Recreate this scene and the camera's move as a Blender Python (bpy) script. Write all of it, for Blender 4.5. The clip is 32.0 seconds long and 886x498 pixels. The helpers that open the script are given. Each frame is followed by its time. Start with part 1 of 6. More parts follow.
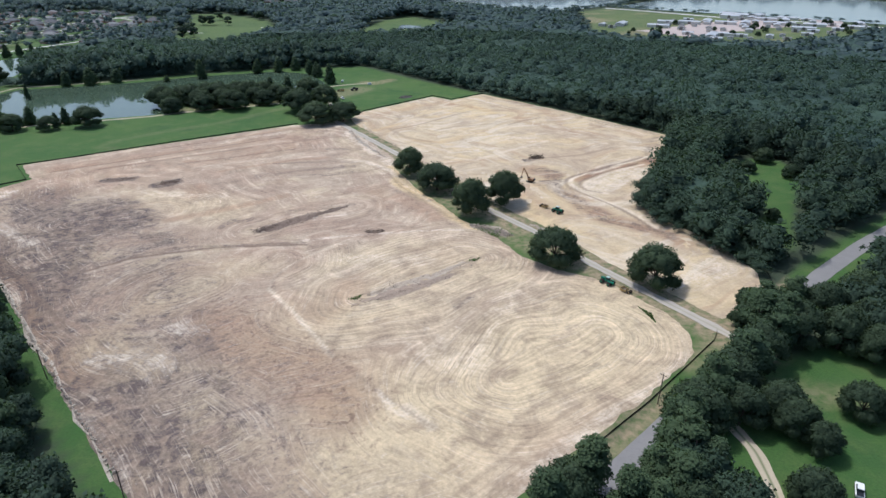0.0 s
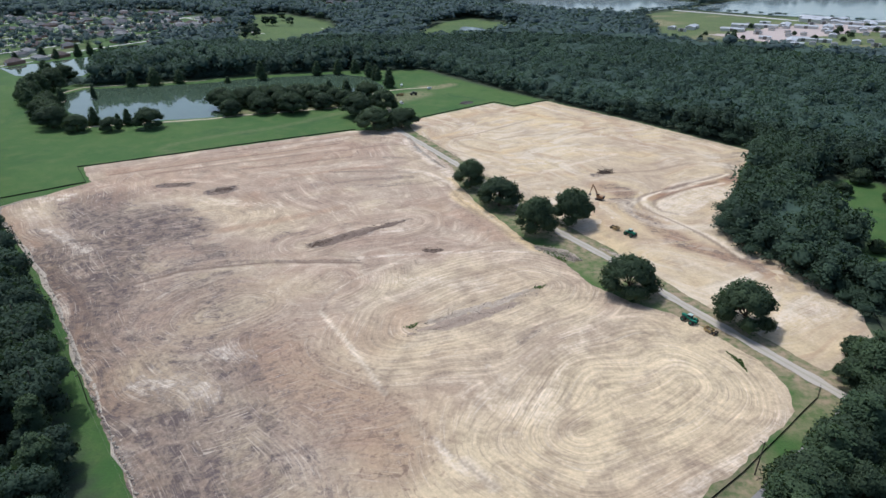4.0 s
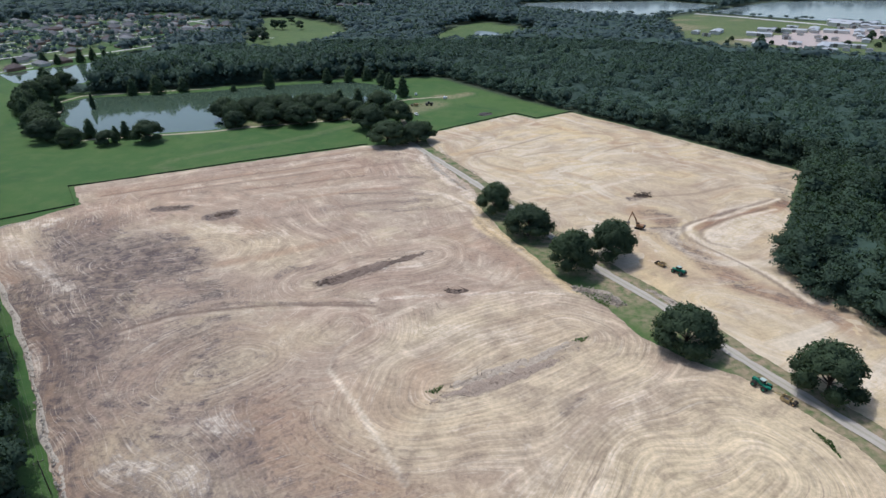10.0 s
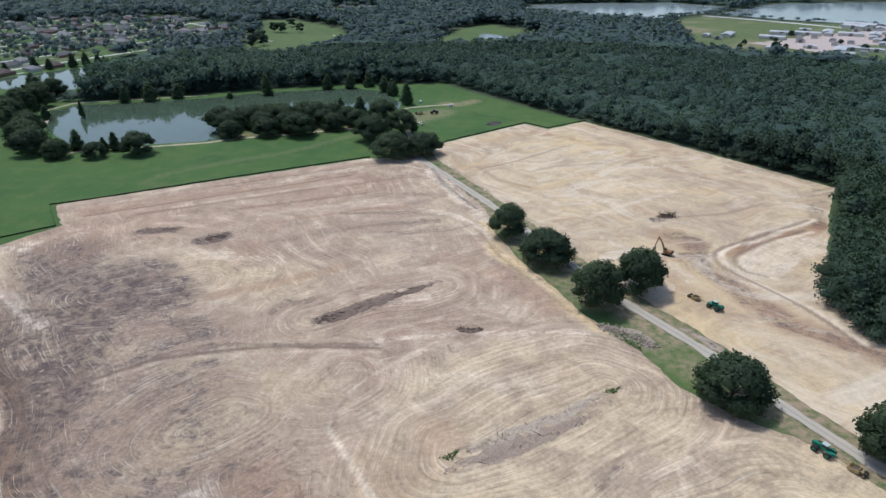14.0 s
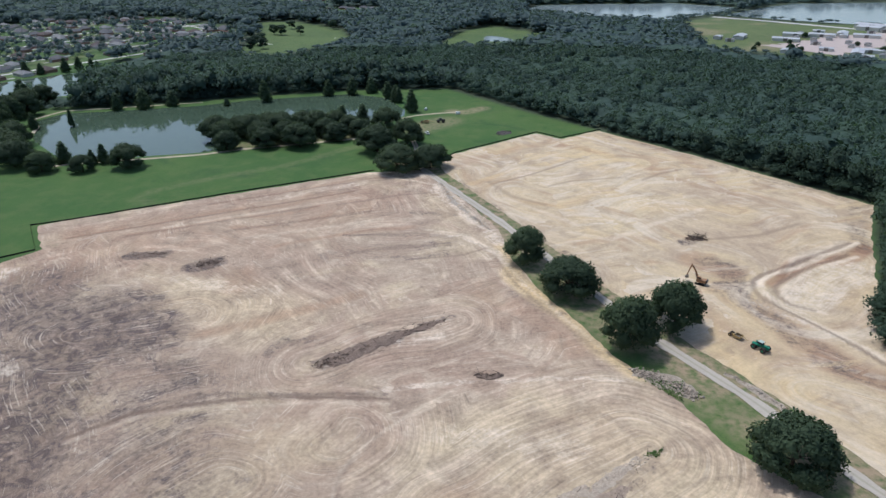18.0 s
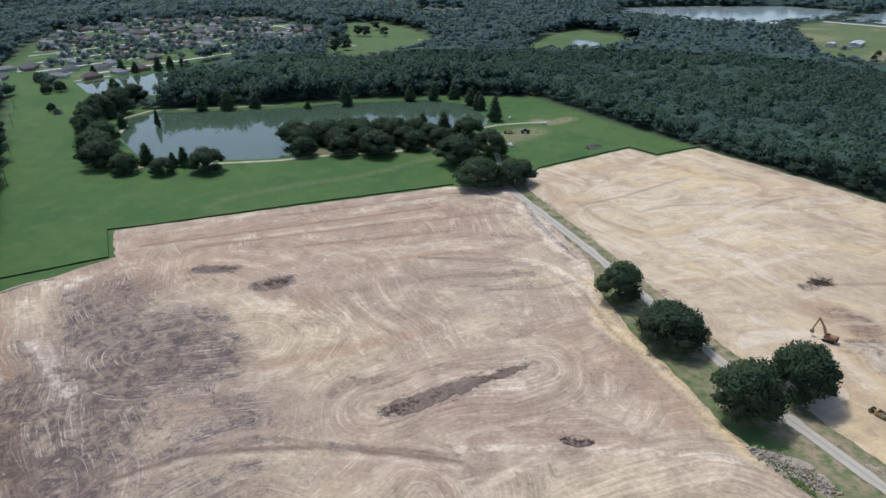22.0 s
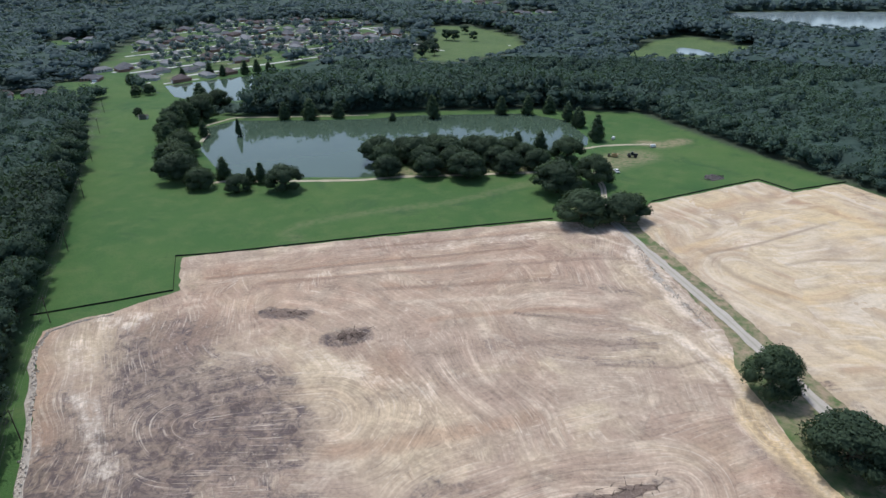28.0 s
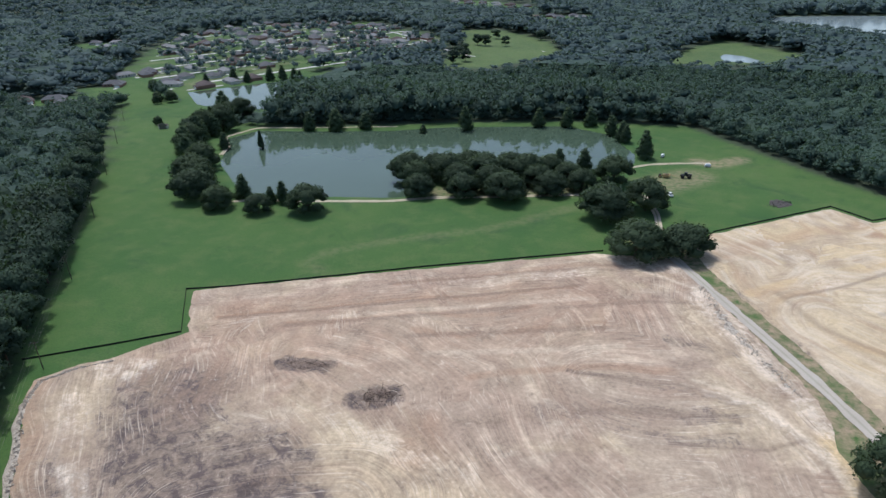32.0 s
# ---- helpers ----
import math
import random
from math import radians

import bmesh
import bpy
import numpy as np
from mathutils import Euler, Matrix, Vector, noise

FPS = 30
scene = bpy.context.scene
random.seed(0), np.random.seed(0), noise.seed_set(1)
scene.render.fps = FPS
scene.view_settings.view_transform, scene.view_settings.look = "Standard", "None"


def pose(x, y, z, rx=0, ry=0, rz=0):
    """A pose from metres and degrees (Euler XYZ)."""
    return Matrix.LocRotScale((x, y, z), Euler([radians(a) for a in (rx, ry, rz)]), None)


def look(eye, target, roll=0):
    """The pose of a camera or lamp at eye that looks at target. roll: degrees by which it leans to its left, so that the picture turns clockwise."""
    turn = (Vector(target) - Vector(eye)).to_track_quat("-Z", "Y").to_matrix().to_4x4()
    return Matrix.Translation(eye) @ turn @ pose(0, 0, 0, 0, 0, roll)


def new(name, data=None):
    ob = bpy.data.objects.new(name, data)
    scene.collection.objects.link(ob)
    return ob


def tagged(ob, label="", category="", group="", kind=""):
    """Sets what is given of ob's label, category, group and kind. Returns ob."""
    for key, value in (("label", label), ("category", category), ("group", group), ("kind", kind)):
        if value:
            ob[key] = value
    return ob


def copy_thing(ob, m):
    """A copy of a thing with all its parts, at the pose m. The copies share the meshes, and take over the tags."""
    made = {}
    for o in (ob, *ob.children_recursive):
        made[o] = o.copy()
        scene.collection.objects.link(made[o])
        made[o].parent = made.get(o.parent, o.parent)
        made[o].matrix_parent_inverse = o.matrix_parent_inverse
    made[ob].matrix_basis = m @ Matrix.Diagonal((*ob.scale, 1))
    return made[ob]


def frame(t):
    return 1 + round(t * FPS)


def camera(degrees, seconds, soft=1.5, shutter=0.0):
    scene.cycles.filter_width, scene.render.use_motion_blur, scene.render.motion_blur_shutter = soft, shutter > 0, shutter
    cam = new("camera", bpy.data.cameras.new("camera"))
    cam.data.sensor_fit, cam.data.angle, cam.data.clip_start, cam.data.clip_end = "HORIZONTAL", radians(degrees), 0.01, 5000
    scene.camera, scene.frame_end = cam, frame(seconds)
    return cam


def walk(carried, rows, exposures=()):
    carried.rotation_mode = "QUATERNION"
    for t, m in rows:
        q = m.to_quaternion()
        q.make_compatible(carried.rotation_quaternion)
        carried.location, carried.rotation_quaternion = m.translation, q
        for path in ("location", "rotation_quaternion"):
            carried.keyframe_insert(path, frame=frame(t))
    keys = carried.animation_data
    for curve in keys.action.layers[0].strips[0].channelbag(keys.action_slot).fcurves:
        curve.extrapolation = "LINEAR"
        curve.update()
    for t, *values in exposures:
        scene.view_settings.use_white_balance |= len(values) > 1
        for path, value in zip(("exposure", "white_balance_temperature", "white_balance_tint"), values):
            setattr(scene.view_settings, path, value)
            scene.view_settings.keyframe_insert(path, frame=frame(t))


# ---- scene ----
cam = camera(70.45, 32.0)


def eye_pose(x, y, z, yaw, pitch, roll):
    return pose(x, y, z, 0, 0, yaw) @ pose(0, 0, 0, 90 + pitch) @ pose(0, 0, 0, 0, 0, roll)


# seconds, x, y, z, yaw, pitch, roll
FLIGHT = [
    (0, 0.00, 0.00, 115.00, 0.00, -26.28, -0.15),
    (0.5, -0.56, 2.32, 115.02, 1.10, -26.28, -0.19),
    (1, -1.12, 4.65, 115.05, 1.93, -26.27, -0.22),
    (1.5, -1.70, 7.02, 115.09, 2.51, -26.24, -0.25),
    (2, -2.30, 9.43, 115.14, 2.97, -26.26, -0.28),
    (2.5, -2.93, 11.88, 115.19, 3.63, -26.27, -0.31),
    (3, -3.60, 14.36, 115.23, 4.31, -26.28, -0.34),
    (3.5, -4.30, 16.87, 115.24, 4.78, -26.25, -0.37),
    (4, -5.03, 19.40, 115.22, 5.11, -26.25, -0.39),
    (4.5, -5.78, 21.95, 115.17, 5.33, -26.23, -0.41),
    (6.5, -8.78, 32.18, 114.86, 5.78, -26.16, -0.45),
    (7, -9.51, 34.78, 114.78, 5.83, -26.14, -0.45),
    (7.5, -10.23, 37.43, 114.72, 5.87, -26.12, -0.46),
    (8, -10.95, 40.16, 114.68, 5.92, -26.11, -0.45),
    (8.5, -11.66, 42.96, 114.66, 5.95, -26.11, -0.44),
    (9, -12.37, 45.84, 114.67, 5.98, -26.11, -0.44),
    (9.5, -13.07, 48.81, 114.69, 5.99, -26.11, -0.45),
    (10, -13.77, 51.83, 114.72, 6.00, -26.11, -0.46),
    (10.5, -14.50, 54.90, 114.74, 6.01, -26.10, -0.48),
    (11, -15.26, 58.03, 114.76, 6.06, -26.10, -0.48),
    (11.5, -16.03, 61.16, 114.76, 6.08, -26.10, -0.48),
    (12, -16.81, 64.25, 114.76, 6.10, -26.10, -0.49),
    (12.5, -17.61, 67.30, 114.77, 6.10, -26.09, -0.49),
    (13, -18.40, 70.36, 114.79, 6.10, -26.09, -0.49),
    (13.5, -19.21, 73.40, 114.81, 6.09, -26.09, -0.48),
    (14, -20.01, 76.39, 114.83, 6.09, -26.07, -0.48),
    (14.5, -20.83, 79.33, 114.84, 6.08, -26.08, -0.49),
    (16.5, -24.14, 91.17, 114.87, 6.04, -26.08, -0.54),
    (17, -24.99, 94.17, 114.88, 6.05, -26.07, -0.57),
    (17.5, -25.84, 97.17, 114.89, 6.03, -26.07, -0.59),
    (18, -26.68, 100.16, 114.90, 6.20, -26.07, -0.60),
    (18.5, -27.53, 103.12, 114.89, 7.02, -26.07, -0.62),
    (19, -28.39, 106.04, 114.89, 7.85, -26.06, -0.65),
    (19.5, -29.23, 108.93, 114.89, 8.78, -26.04, -0.69),
    (20, -30.07, 111.77, 114.92, 9.51, -26.04, -0.74),
    (20.5, -30.94, 114.60, 114.96, 10.43, -26.03, -0.78),
    (21, -31.87, 117.44, 115.03, 11.32, -26.04, -0.82),
    (21.5, -32.89, 120.31, 115.12, 12.45, -26.01, -0.85),
    (22, -34.02, 123.21, 115.22, 13.42, -25.98, -0.88),
    (22.5, -35.26, 126.14, 115.31, 14.11, -25.99, -0.91),
    (23, -36.60, 129.11, 115.41, 14.48, -25.98, -0.94),
    (23.5, -38.02, 132.07, 115.49, 15.33, -25.97, -0.97),
    (24, -39.51, 135.06, 115.57, 16.83, -25.94, -0.99),
    (24.5, -41.07, 138.08, 115.63, 17.74, -25.95, -1.02),
    (25, -42.71, 141.16, 115.68, 18.31, -25.94, -1.05),
    (25.5, -44.44, 144.28, 115.70, 18.62, -25.94, -1.08),
    (27.5, -51.65, 156.98, 115.71, 20.39, -25.88, -1.16),
    (28, -53.53, 160.23, 115.70, 20.80, -25.82, -1.17),
    (28.5, -55.49, 163.54, 115.69, 21.13, -25.79, -1.18),
    (29, -57.50, 166.90, 115.66, 21.56, -25.78, -1.19),
    (29.5, -59.53, 170.31, 115.63, 22.10, -25.77, -1.18),
    (30, -61.59, 173.72, 115.60, 22.48, -25.73, -1.18),
    (30.5, -63.67, 177.13, 115.57, 22.74, -25.69, -1.19),
    (31, -65.77, 180.51, 115.55, 22.89, -25.66, -1.21),
    (31.5, -67.88, 183.85, 115.54, 23.04, -25.63, -1.24),
    (32, -69.99, 187.19, 115.53, 23.12, -25.62, -1.27),
]
walk(cam, [(row[0], eye_pose(*row[1:])) for row in FLIGHT], exposures=((0.0, 0.08, 5960, 9), (5.0, 0.00, 5960, 9), (12.0, -0.08, 5960, 9), (22.0, -0.06, 5960, 9), (32.0, 0.02, 5960, 9)))

# ---- sky and sun ----
SUN_ELEVATION, SUN_AZIMUTH = radians(64), radians(-48)  # azimuth clockwise from +y
world = bpy.data.worlds.new("sky")
scene.world = world
world.use_nodes = True
wn = world.node_tree
wn.nodes.clear()
sky = wn.nodes.new("ShaderNodeTexSky")
sky.sky_type, sky.sun_disc = "NISHITA", False
sky.sun_elevation, sky.sun_rotation = SUN_ELEVATION, SUN_AZIMUTH
sky.air_density, sky.dust_density, sky.ozone_density = 1.0, 2.5, 1.0
bg = wn.nodes.new("ShaderNodeBackground")
bg.inputs["Strength"].default_value = 0.15
out = wn.nodes.new("ShaderNodeOutputWorld")
wn.links.new(sky.outputs[0], bg.inputs["Color"])
wn.links.new(bg.outputs[0], out.inputs[0])

sun = new("sun", bpy.data.lights.new("sun", "SUN"))
sun.data.energy, sun.data.angle, sun.data.color = 2.45, radians(1.5), (1.0, 0.98, 0.945)
sun_way = Vector((math.sin(SUN_AZIMUTH) * math.cos(SUN_ELEVATION), math.cos(SUN_AZIMUTH) * math.cos(SUN_ELEVATION), math.sin(SUN_ELEVATION)))
sun.matrix_world = look(sun_way * 600, (0, 0, 0))

# ---- materials ----
def shader(name, rough=0.9):
    m = bpy.data.materials.new(name)
    m.use_nodes = True
    b = m.node_tree.nodes["Principled BSDF"]
    b.inputs["Roughness"].default_value = rough
    b.inputs["Specular IOR Level"].default_value = 0.25
    return m, m.node_tree, b


def node(t, kind, **sets):
    n = t.nodes.new(kind)
    for k, v in sets.items():
        n.inputs[k.replace("_", " ")].default_value = v
    return n


def mixed(t, fac, a, b, mode="MIX"):
    n = t.nodes.new("ShaderNodeMix")
    n.data_type, n.blend_type = "RGBA", mode
    for slot, v in ((0, fac), (6, a), (7, b)):
        if hasattr(v, "links"):
            t.links.new(v, n.inputs[slot])
        else:
            n.inputs[slot].default_value = (*v, 1) if isinstance(v, tuple) else v
    return n.outputs[2]


def calc(t, op, a, b=0.5):
    n = t.nodes.new("ShaderNodeMath")
    n.operation = op
    for slot, v in ((0, a), (1, b)):
        if hasattr(v, "links"):
            t.links.new(v, n.inputs[slot])
        else:
            n.inputs[slot].default_value = v
    return n.outputs[0]


def ranged(t, v, lo, hi, to_lo=0.0, to_hi=1.0):
    n = t.nodes.new("ShaderNodeMapRange")
    t.links.new(v, n.inputs[0])
    for i, x in enumerate((lo, hi, to_lo, to_hi)):
        n.inputs[i + 1].default_value = x
    return n.outputs[0]


def attr(t, name):
    n = t.nodes.new("ShaderNodeAttribute")
    n.attribute_name = name
    return n.outputs["Fac"]


def noise_at(t, scale, detail=4, rough=0.6, vector=None, warp=0.0):
    n = node(t, "ShaderNodeTexNoise", Scale=scale, Detail=detail, Roughness=rough, Distortion=warp)
    if vector is None:
        vector = place(t)
    t.links.new(vector, n.inputs["Vector"])
    return n.outputs["Fac"]


def place(t):
    return t.nodes.new("ShaderNodeNewGeometry").outputs["Position"]


def bumped(t, b, height, strength, distance):
    n = node(t, "ShaderNodeBump", Strength=strength, Distance=distance)
    t.links.new(height, n.inputs["Height"])
    t.links.new(n.outputs[0], b.inputs["Normal"])


def soft_paint(name, colour, rough=0.6, vary=0.25, scale=1.5, metal=0.0):
    """Paint, metal, wood and the like: one colour with grime and fading at two scales."""
    m, t, b = shader(name, rough)
    dark = tuple(c * (1 - vary) for c in colour)
    light = tuple(min(1, c * (1 + vary * 0.6)) for c in colour)
    c = mixed(t, noise_at(t, scale, 5), dark, light)
    c = mixed(t, ranged(t, noise_at(t, scale * 9, 3), 0.5, 0.8, 0, 0.4), c, dark)
    t.links.new(c, b.inputs["Base Color"])
    b.inputs["Metallic"].default_value = metal
    return m


def grass_material():
    m, t, b = shader("grass_cover", 0.95)
    big, mid, fine = noise_at(t, 0.012, 4), noise_at(t, 0.09, 5), noise_at(t, 1.3, 4)
    c = mixed(t, ranged(t, big, 0.35, 0.65), (0.046, 0.108, 0.027), (0.080, 0.140, 0.036))
    c = mixed(t, ranged(t, mid, 0.46, 0.70, 0, 0.7), c, (0.104, 0.145, 0.048))
    c = mixed(t, ranged(t, noise_at(t, 0.035, 5, 0.65, None, 0.8), 0.55, 0.68, 0, 0.7), c, (0.036, 0.086, 0.028))
    c = mixed(t, ranged(t, noise_at(t, 0.14, 6, 0.7, None, 1.0), 0.60, 0.72, 0, 0.5), c, (0.034, 0.074, 0.025))
    c = mixed(t, ranged(t, fine, 0.42, 0.7, 0, 0.55), c, (0.036, 0.080, 0.025))
    bare = calc(t, "MULTIPLY", attr(t, "bare"), ranged(t, noise_at(t, 0.35, 5), 0.3, 0.6))
    c = mixed(t, bare, c, (0.33, 0.25, 0.165))
    litter = mixed(t, noise_at(t, 0.25, 5), (0.034, 0.048, 0.030), (0.060, 0.078, 0.044))
    c = mixed(t, attr(t, "wood"), c, litter)
    t.links.new(c, b.inputs["Base Color"])
    bumped(t, b, fine, 0.7, 0.25)
    return m


def earth_material():
    """Graded clay and sand: streaks follow the machine passes, whose spacing the mesh carries as 'lane'."""
    m, t, b = shader("graded_earth", 0.97)
    pos = place(t)
    crisp = attr(t, "crisp")
    swap = calc(t, "GREATER_THAN", calc(t, "SUBTRACT", noise_at(t, 0.021, 4, 0.6, None, 1.2), calc(t, "MULTIPLY", crisp, 0.5)), 0.53)
    lane = calc(t, "ADD", calc(t, "MULTIPLY", attr(t, "lane"), calc(t, "SUBTRACT", 1.0, swap)), calc(t, "MULTIPLY", attr(t, "cross"), swap))
    xyz = t.nodes.new("ShaderNodeSeparateXYZ")
    t.links.new(pos, xyz.inputs[0])

    def streak(across, along, detail, offset=0.0):
        v = t.nodes.new("ShaderNodeCombineXYZ")
        t.links.new(calc(t, "ADD", calc(t, "MULTIPLY", lane, across), offset), v.inputs[0])
        t.links.new(calc(t, "MULTIPLY", xyz.outputs[0], along), v.inputs[1])
        t.links.new(calc(t, "MULTIPLY", xyz.outputs[1], along), v.inputs[2])
        return noise_at(t, 1.0, detail, 0.6, v.outputs[0], 0.3)

    broad, fine, wide = streak(0.24, 0.035, 5), streak(1.9, 0.085, 4, 40), streak(0.06, 0.012, 4, 90)
    patch, blotch, grain = noise_at(t, 0.018, 5, 0.6, None, 0.4), noise_at(t, 0.10, 7, 0.68, None, 0.8), noise_at(t, 0.9, 6, 0.72)
    speck = noise_at(t, 0.45, 5, 0.7, None, 1.0)
    calm = calc(t, "SUBTRACT", 1.0, calc(t, "MULTIPLY", attr(t, "calm"), 0.62))
    # wheel marks side by side, about two metres apart, broken and uneven along the pass
    comb = calc(t, "SINE", calc(t, "ADD", calc(t, "MULTIPLY", lane, 2.9), calc(t, "MULTIPLY", noise_at(t, 0.05, 3), 9.0)))
    worn = ranged(t, noise_at(t, 0.04, 4, 0.6, None, 0.5), 0.50, 0.62)
    gaps = ranged(t, streak(0.5, 0.035, 3, 140), 0.40, 0.60)
    ragged = ranged(t, blotch, 0.34, 0.54, 0.45, 1.0)
    mottle = calc(t, "ADD", calc(t, "MULTIPLY", calc(t, "SUBTRACT", blotch, 0.5), 2.2), calc(t, "MULTIPLY", calc(t, "SUBTRACT", broad, 0.5), 1.8))
    mottle = calc(t, "ADD", mottle, calc(t, "MULTIPLY", calc(t, "SUBTRACT", fine, 0.5), 0.9))
    mottle = calc(t, "ADD", mottle, calc(t, "MULTIPLY", calc(t, "SUBTRACT", speck, 0.5), 1.7))

    def broken(name, most):
        """A stain whose rim frays along the machine passes."""
        a = attr(t, name)
        sharp = ranged(t, calc(t, "ADD", a, mottle), 0.22, 0.98, 0, most)
        return calc(t, "MULTIPLY", sharp, calc(t, "MINIMUM", calc(t, "MULTIPLY", a, 2.5), 1.0))

    c = mixed(t, ranged(t, patch, 0.38, 0.62), (0.345, 0.270, 0.220), (0.420, 0.350, 0.280))
    c = mixed(t, ranged(t, noise_at(t, 0.028, 5, 0.65, None, 0.8), 0.50, 0.63, 0, 0.65), c, (0.500, 0.425, 0.310))
    c = mixed(t, calc(t, "MULTIPLY", ranged(t, wide, 0.47, 0.60, 0, 0.55), calm), c, (0.345, 0.258, 0.205))
    c = mixed(t, calc(t, "MULTIPLY", ranged(t, broad, 0.53, 0.66, 0, 0.42), calm), c, (0.570, 0.490, 0.395))
    c = mixed(t, ranged(t, noise_at(t, 0.05, 6, 0.7, None, 1.2), 0.54, 0.66, 0, 0.55), c, (0.560, 0.485, 0.395))
    c = mixed(t, calc(t, "MULTIPLY", ranged(t, noise_at(t, 0.065, 6, 0.7, None, 1.5), 0.57, 0.68, 0, 0.5), calm), c, (0.275, 0.213, 0.178))
    c = mixed(t, calc(t, "MULTIPLY", attr(t, "warm"), ragged), c, (0.585, 0.500, 0.345))
    c = mixed(t, calc(t, "MULTIPLY", attr(t, "rust"), ragged), c, (0.330, 0.215, 0.150))
    c = mixed(t, calc(t, "MULTIPLY", attr(t, "ochre"), ragged), c, (0.560, 0.435, 0.260))
    soft = attr(t, "calm")
    sweep, sweep2 = streak(0.085, 0.016, 4, 210), streak(0.11, 0.020, 4, 260)
    c = mixed(t, calc(t, "MULTIPLY", soft, ranged(t, sweep, 0.48, 0.64, 0, 0.58)), c, (0.600, 0.500, 0.320))
    c = mixed(t, calc(t, "MULTIPLY", soft, ranged(t, sweep2, 0.50, 0.64, 0, 0.70)), c, (0.620, 0.560, 0.470))
    c = mixed(t, calc(t, "MULTIPLY", soft, ranged(t, streak(0.14, 0.014, 4, 310), 0.56, 0.66, 0, 0.55)), c, (0.400, 0.290, 0.200))
    # clods of dark topsoil strewn over the brown ground
    clods = calc(t, "MULTIPLY", attr(t, "clod"), ranged(t, noise_at(t, 0.30, 4, 0.6, None, 0.6), 0.55, 0.66))
    c = mixed(t, calc(t, "MULTIPLY", clods, 0.7), c, (0.190, 0.135, 0.112))
    frayed = ranged(t, noise_at(t, 0.22, 7, 0.76, None, 0.8), 0.40, 0.58, 0.42, 1.0)
    c = mixed(t, calc(t, "MULTIPLY", broken("dark", 1.0), frayed), c, (0.108, 0.089, 0.088))
    c = mixed(t, calc(t, "MULTIPLY", broken("pale", 0.74), ranged(t, noise_at(t, 0.33, 7, 0.76, None, 0.8), 0.38, 0.56, 0.15, 1.0)), c, (0.660, 0.600, 0.525))
    # scraped strokes, thin and broken, pale and dark
    pale_stroke = calc(t, "MULTIPLY", ranged(t, streak(2.0, 0.070, 3, 17), 0.57, 0.64, 0, 0.50), ranged(t, noise_at(t, 0.06, 5, 0.7), 0.42, 0.58, 0.15, 1))
    c = mixed(t, calc(t, "MULTIPLY", pale_stroke, calm), c, (0.640, 0.575, 0.490))
    dark_stroke = calc(t, "MULTIPLY", ranged(t, streak(1.7, 0.075, 3, 63), 0.58, 0.65, 0, 0.52), ranged(t, noise_at(t, 0.05, 5, 0.7, None, 0.6), 0.45, 0.60, 0.1, 1))
    c = mixed(t, calc(t, "MULTIPLY", dark_stroke, calm), c, (0.215, 0.168, 0.145))
    c = mixed(t, ranged(t, speck, 0.61, 0.70, 0, 0.40), c, (0.640, 0.580, 0.500))
    c = mixed(t, calc(t, "MULTIPLY", attr(t, "scar"), ragged), c, (0.650, 0.580, 0.480))
    c = mixed(t, calc(t, "MULTIPLY", attr(t, "rut_line"), ragged), c, (0.165, 0.125, 0.105))

    def around(v, amount):
        return calc(t, "MULTIPLY", calc(t, "SUBTRACT", v, 0.5), amount)

    passes = ranged(t, noise_at(t, 0.022, 4, 0.6, None, 0.8), 0.42, 0.60, 0.12, 1.0)
    gain = calc(t, "ADD", around(broad, 0.75), around(fine, 0.85))
    gain = calc(t, "MULTIPLY", gain, calc(t, "ADD", calc(t, "MULTIPLY", passes, calc(t, "SUBTRACT", 1.0, crisp)), calc(t, "MULTIPLY", crisp, 0.9)))
    marks = calc(t, "MULTIPLY", calc(t, "MULTIPLY", calc(t, "MAXIMUM", worn, crisp), gaps), comb)
    gain = calc(t, "ADD", gain, calc(t, "MULTIPLY", marks, 0.10))
    gain = calc(t, "ADD", calc(t, "MULTIPLY", gain, calm), calc(t, "MULTIPLY", calc(t, "ADD", around(blotch, 1.15), around(grain, 1.0)), ranged(t, calm, 0.38, 1.0, 0.55, 1.0)))
    c = mixed(t, 1.0, c, calc(t, "ADD", gain, 1.0), "MULTIPLY")
    c = mixed(t, 1.0, c, (1.0, 0.935, 0.850), "MULTIPLY")
    t.links.new(c, b.inputs["Base Color"])
    h = calc(t, "ADD", calc(t, "MULTIPLY", fine, 0.8), calc(t, "MULTIPLY", grain, 0.5))
    bumped(t, b, h, 0.6, 0.3)
    return m


def gravel_material(name, a, c2, rut=0.0):
    m, t, b = shader(name, 0.95)
    g = noise_at(t, 2.5, 6, 0.7)
    c = mixed(t, noise_at(t, 0.15, 5), a, c2)
    c = mixed(t, ranged(t, g, 0.5, 0.8, 0, 0.4), c, tuple(x * 0.55 for x in a))
    if rut:
        c = mixed(t, ranged(t, attr(t, "rut"), 0.5, 1.0, 0, rut), c, (0.11, 0.15, 0.06))
    t.links.new(c, b.inputs["Base Color"])
    bumped(t, b, g, 0.6, 0.08)
    return m


def water_material(name, colour, rough=0.04):
    m, t, b = shader(name, rough)
    c = mixed(t, noise_at(t, 0.02, 3), colour, tuple(x * 0.75 for x in colour))
    t.links.new(c, b.inputs["Base Color"])
    b.inputs["IOR"].default_value, b.inputs["Specular IOR Level"].default_value = 1.33, 0.5
    bumped(t, b, noise_at(t, 0.6, 3), 0.05, 0.05)
    return m


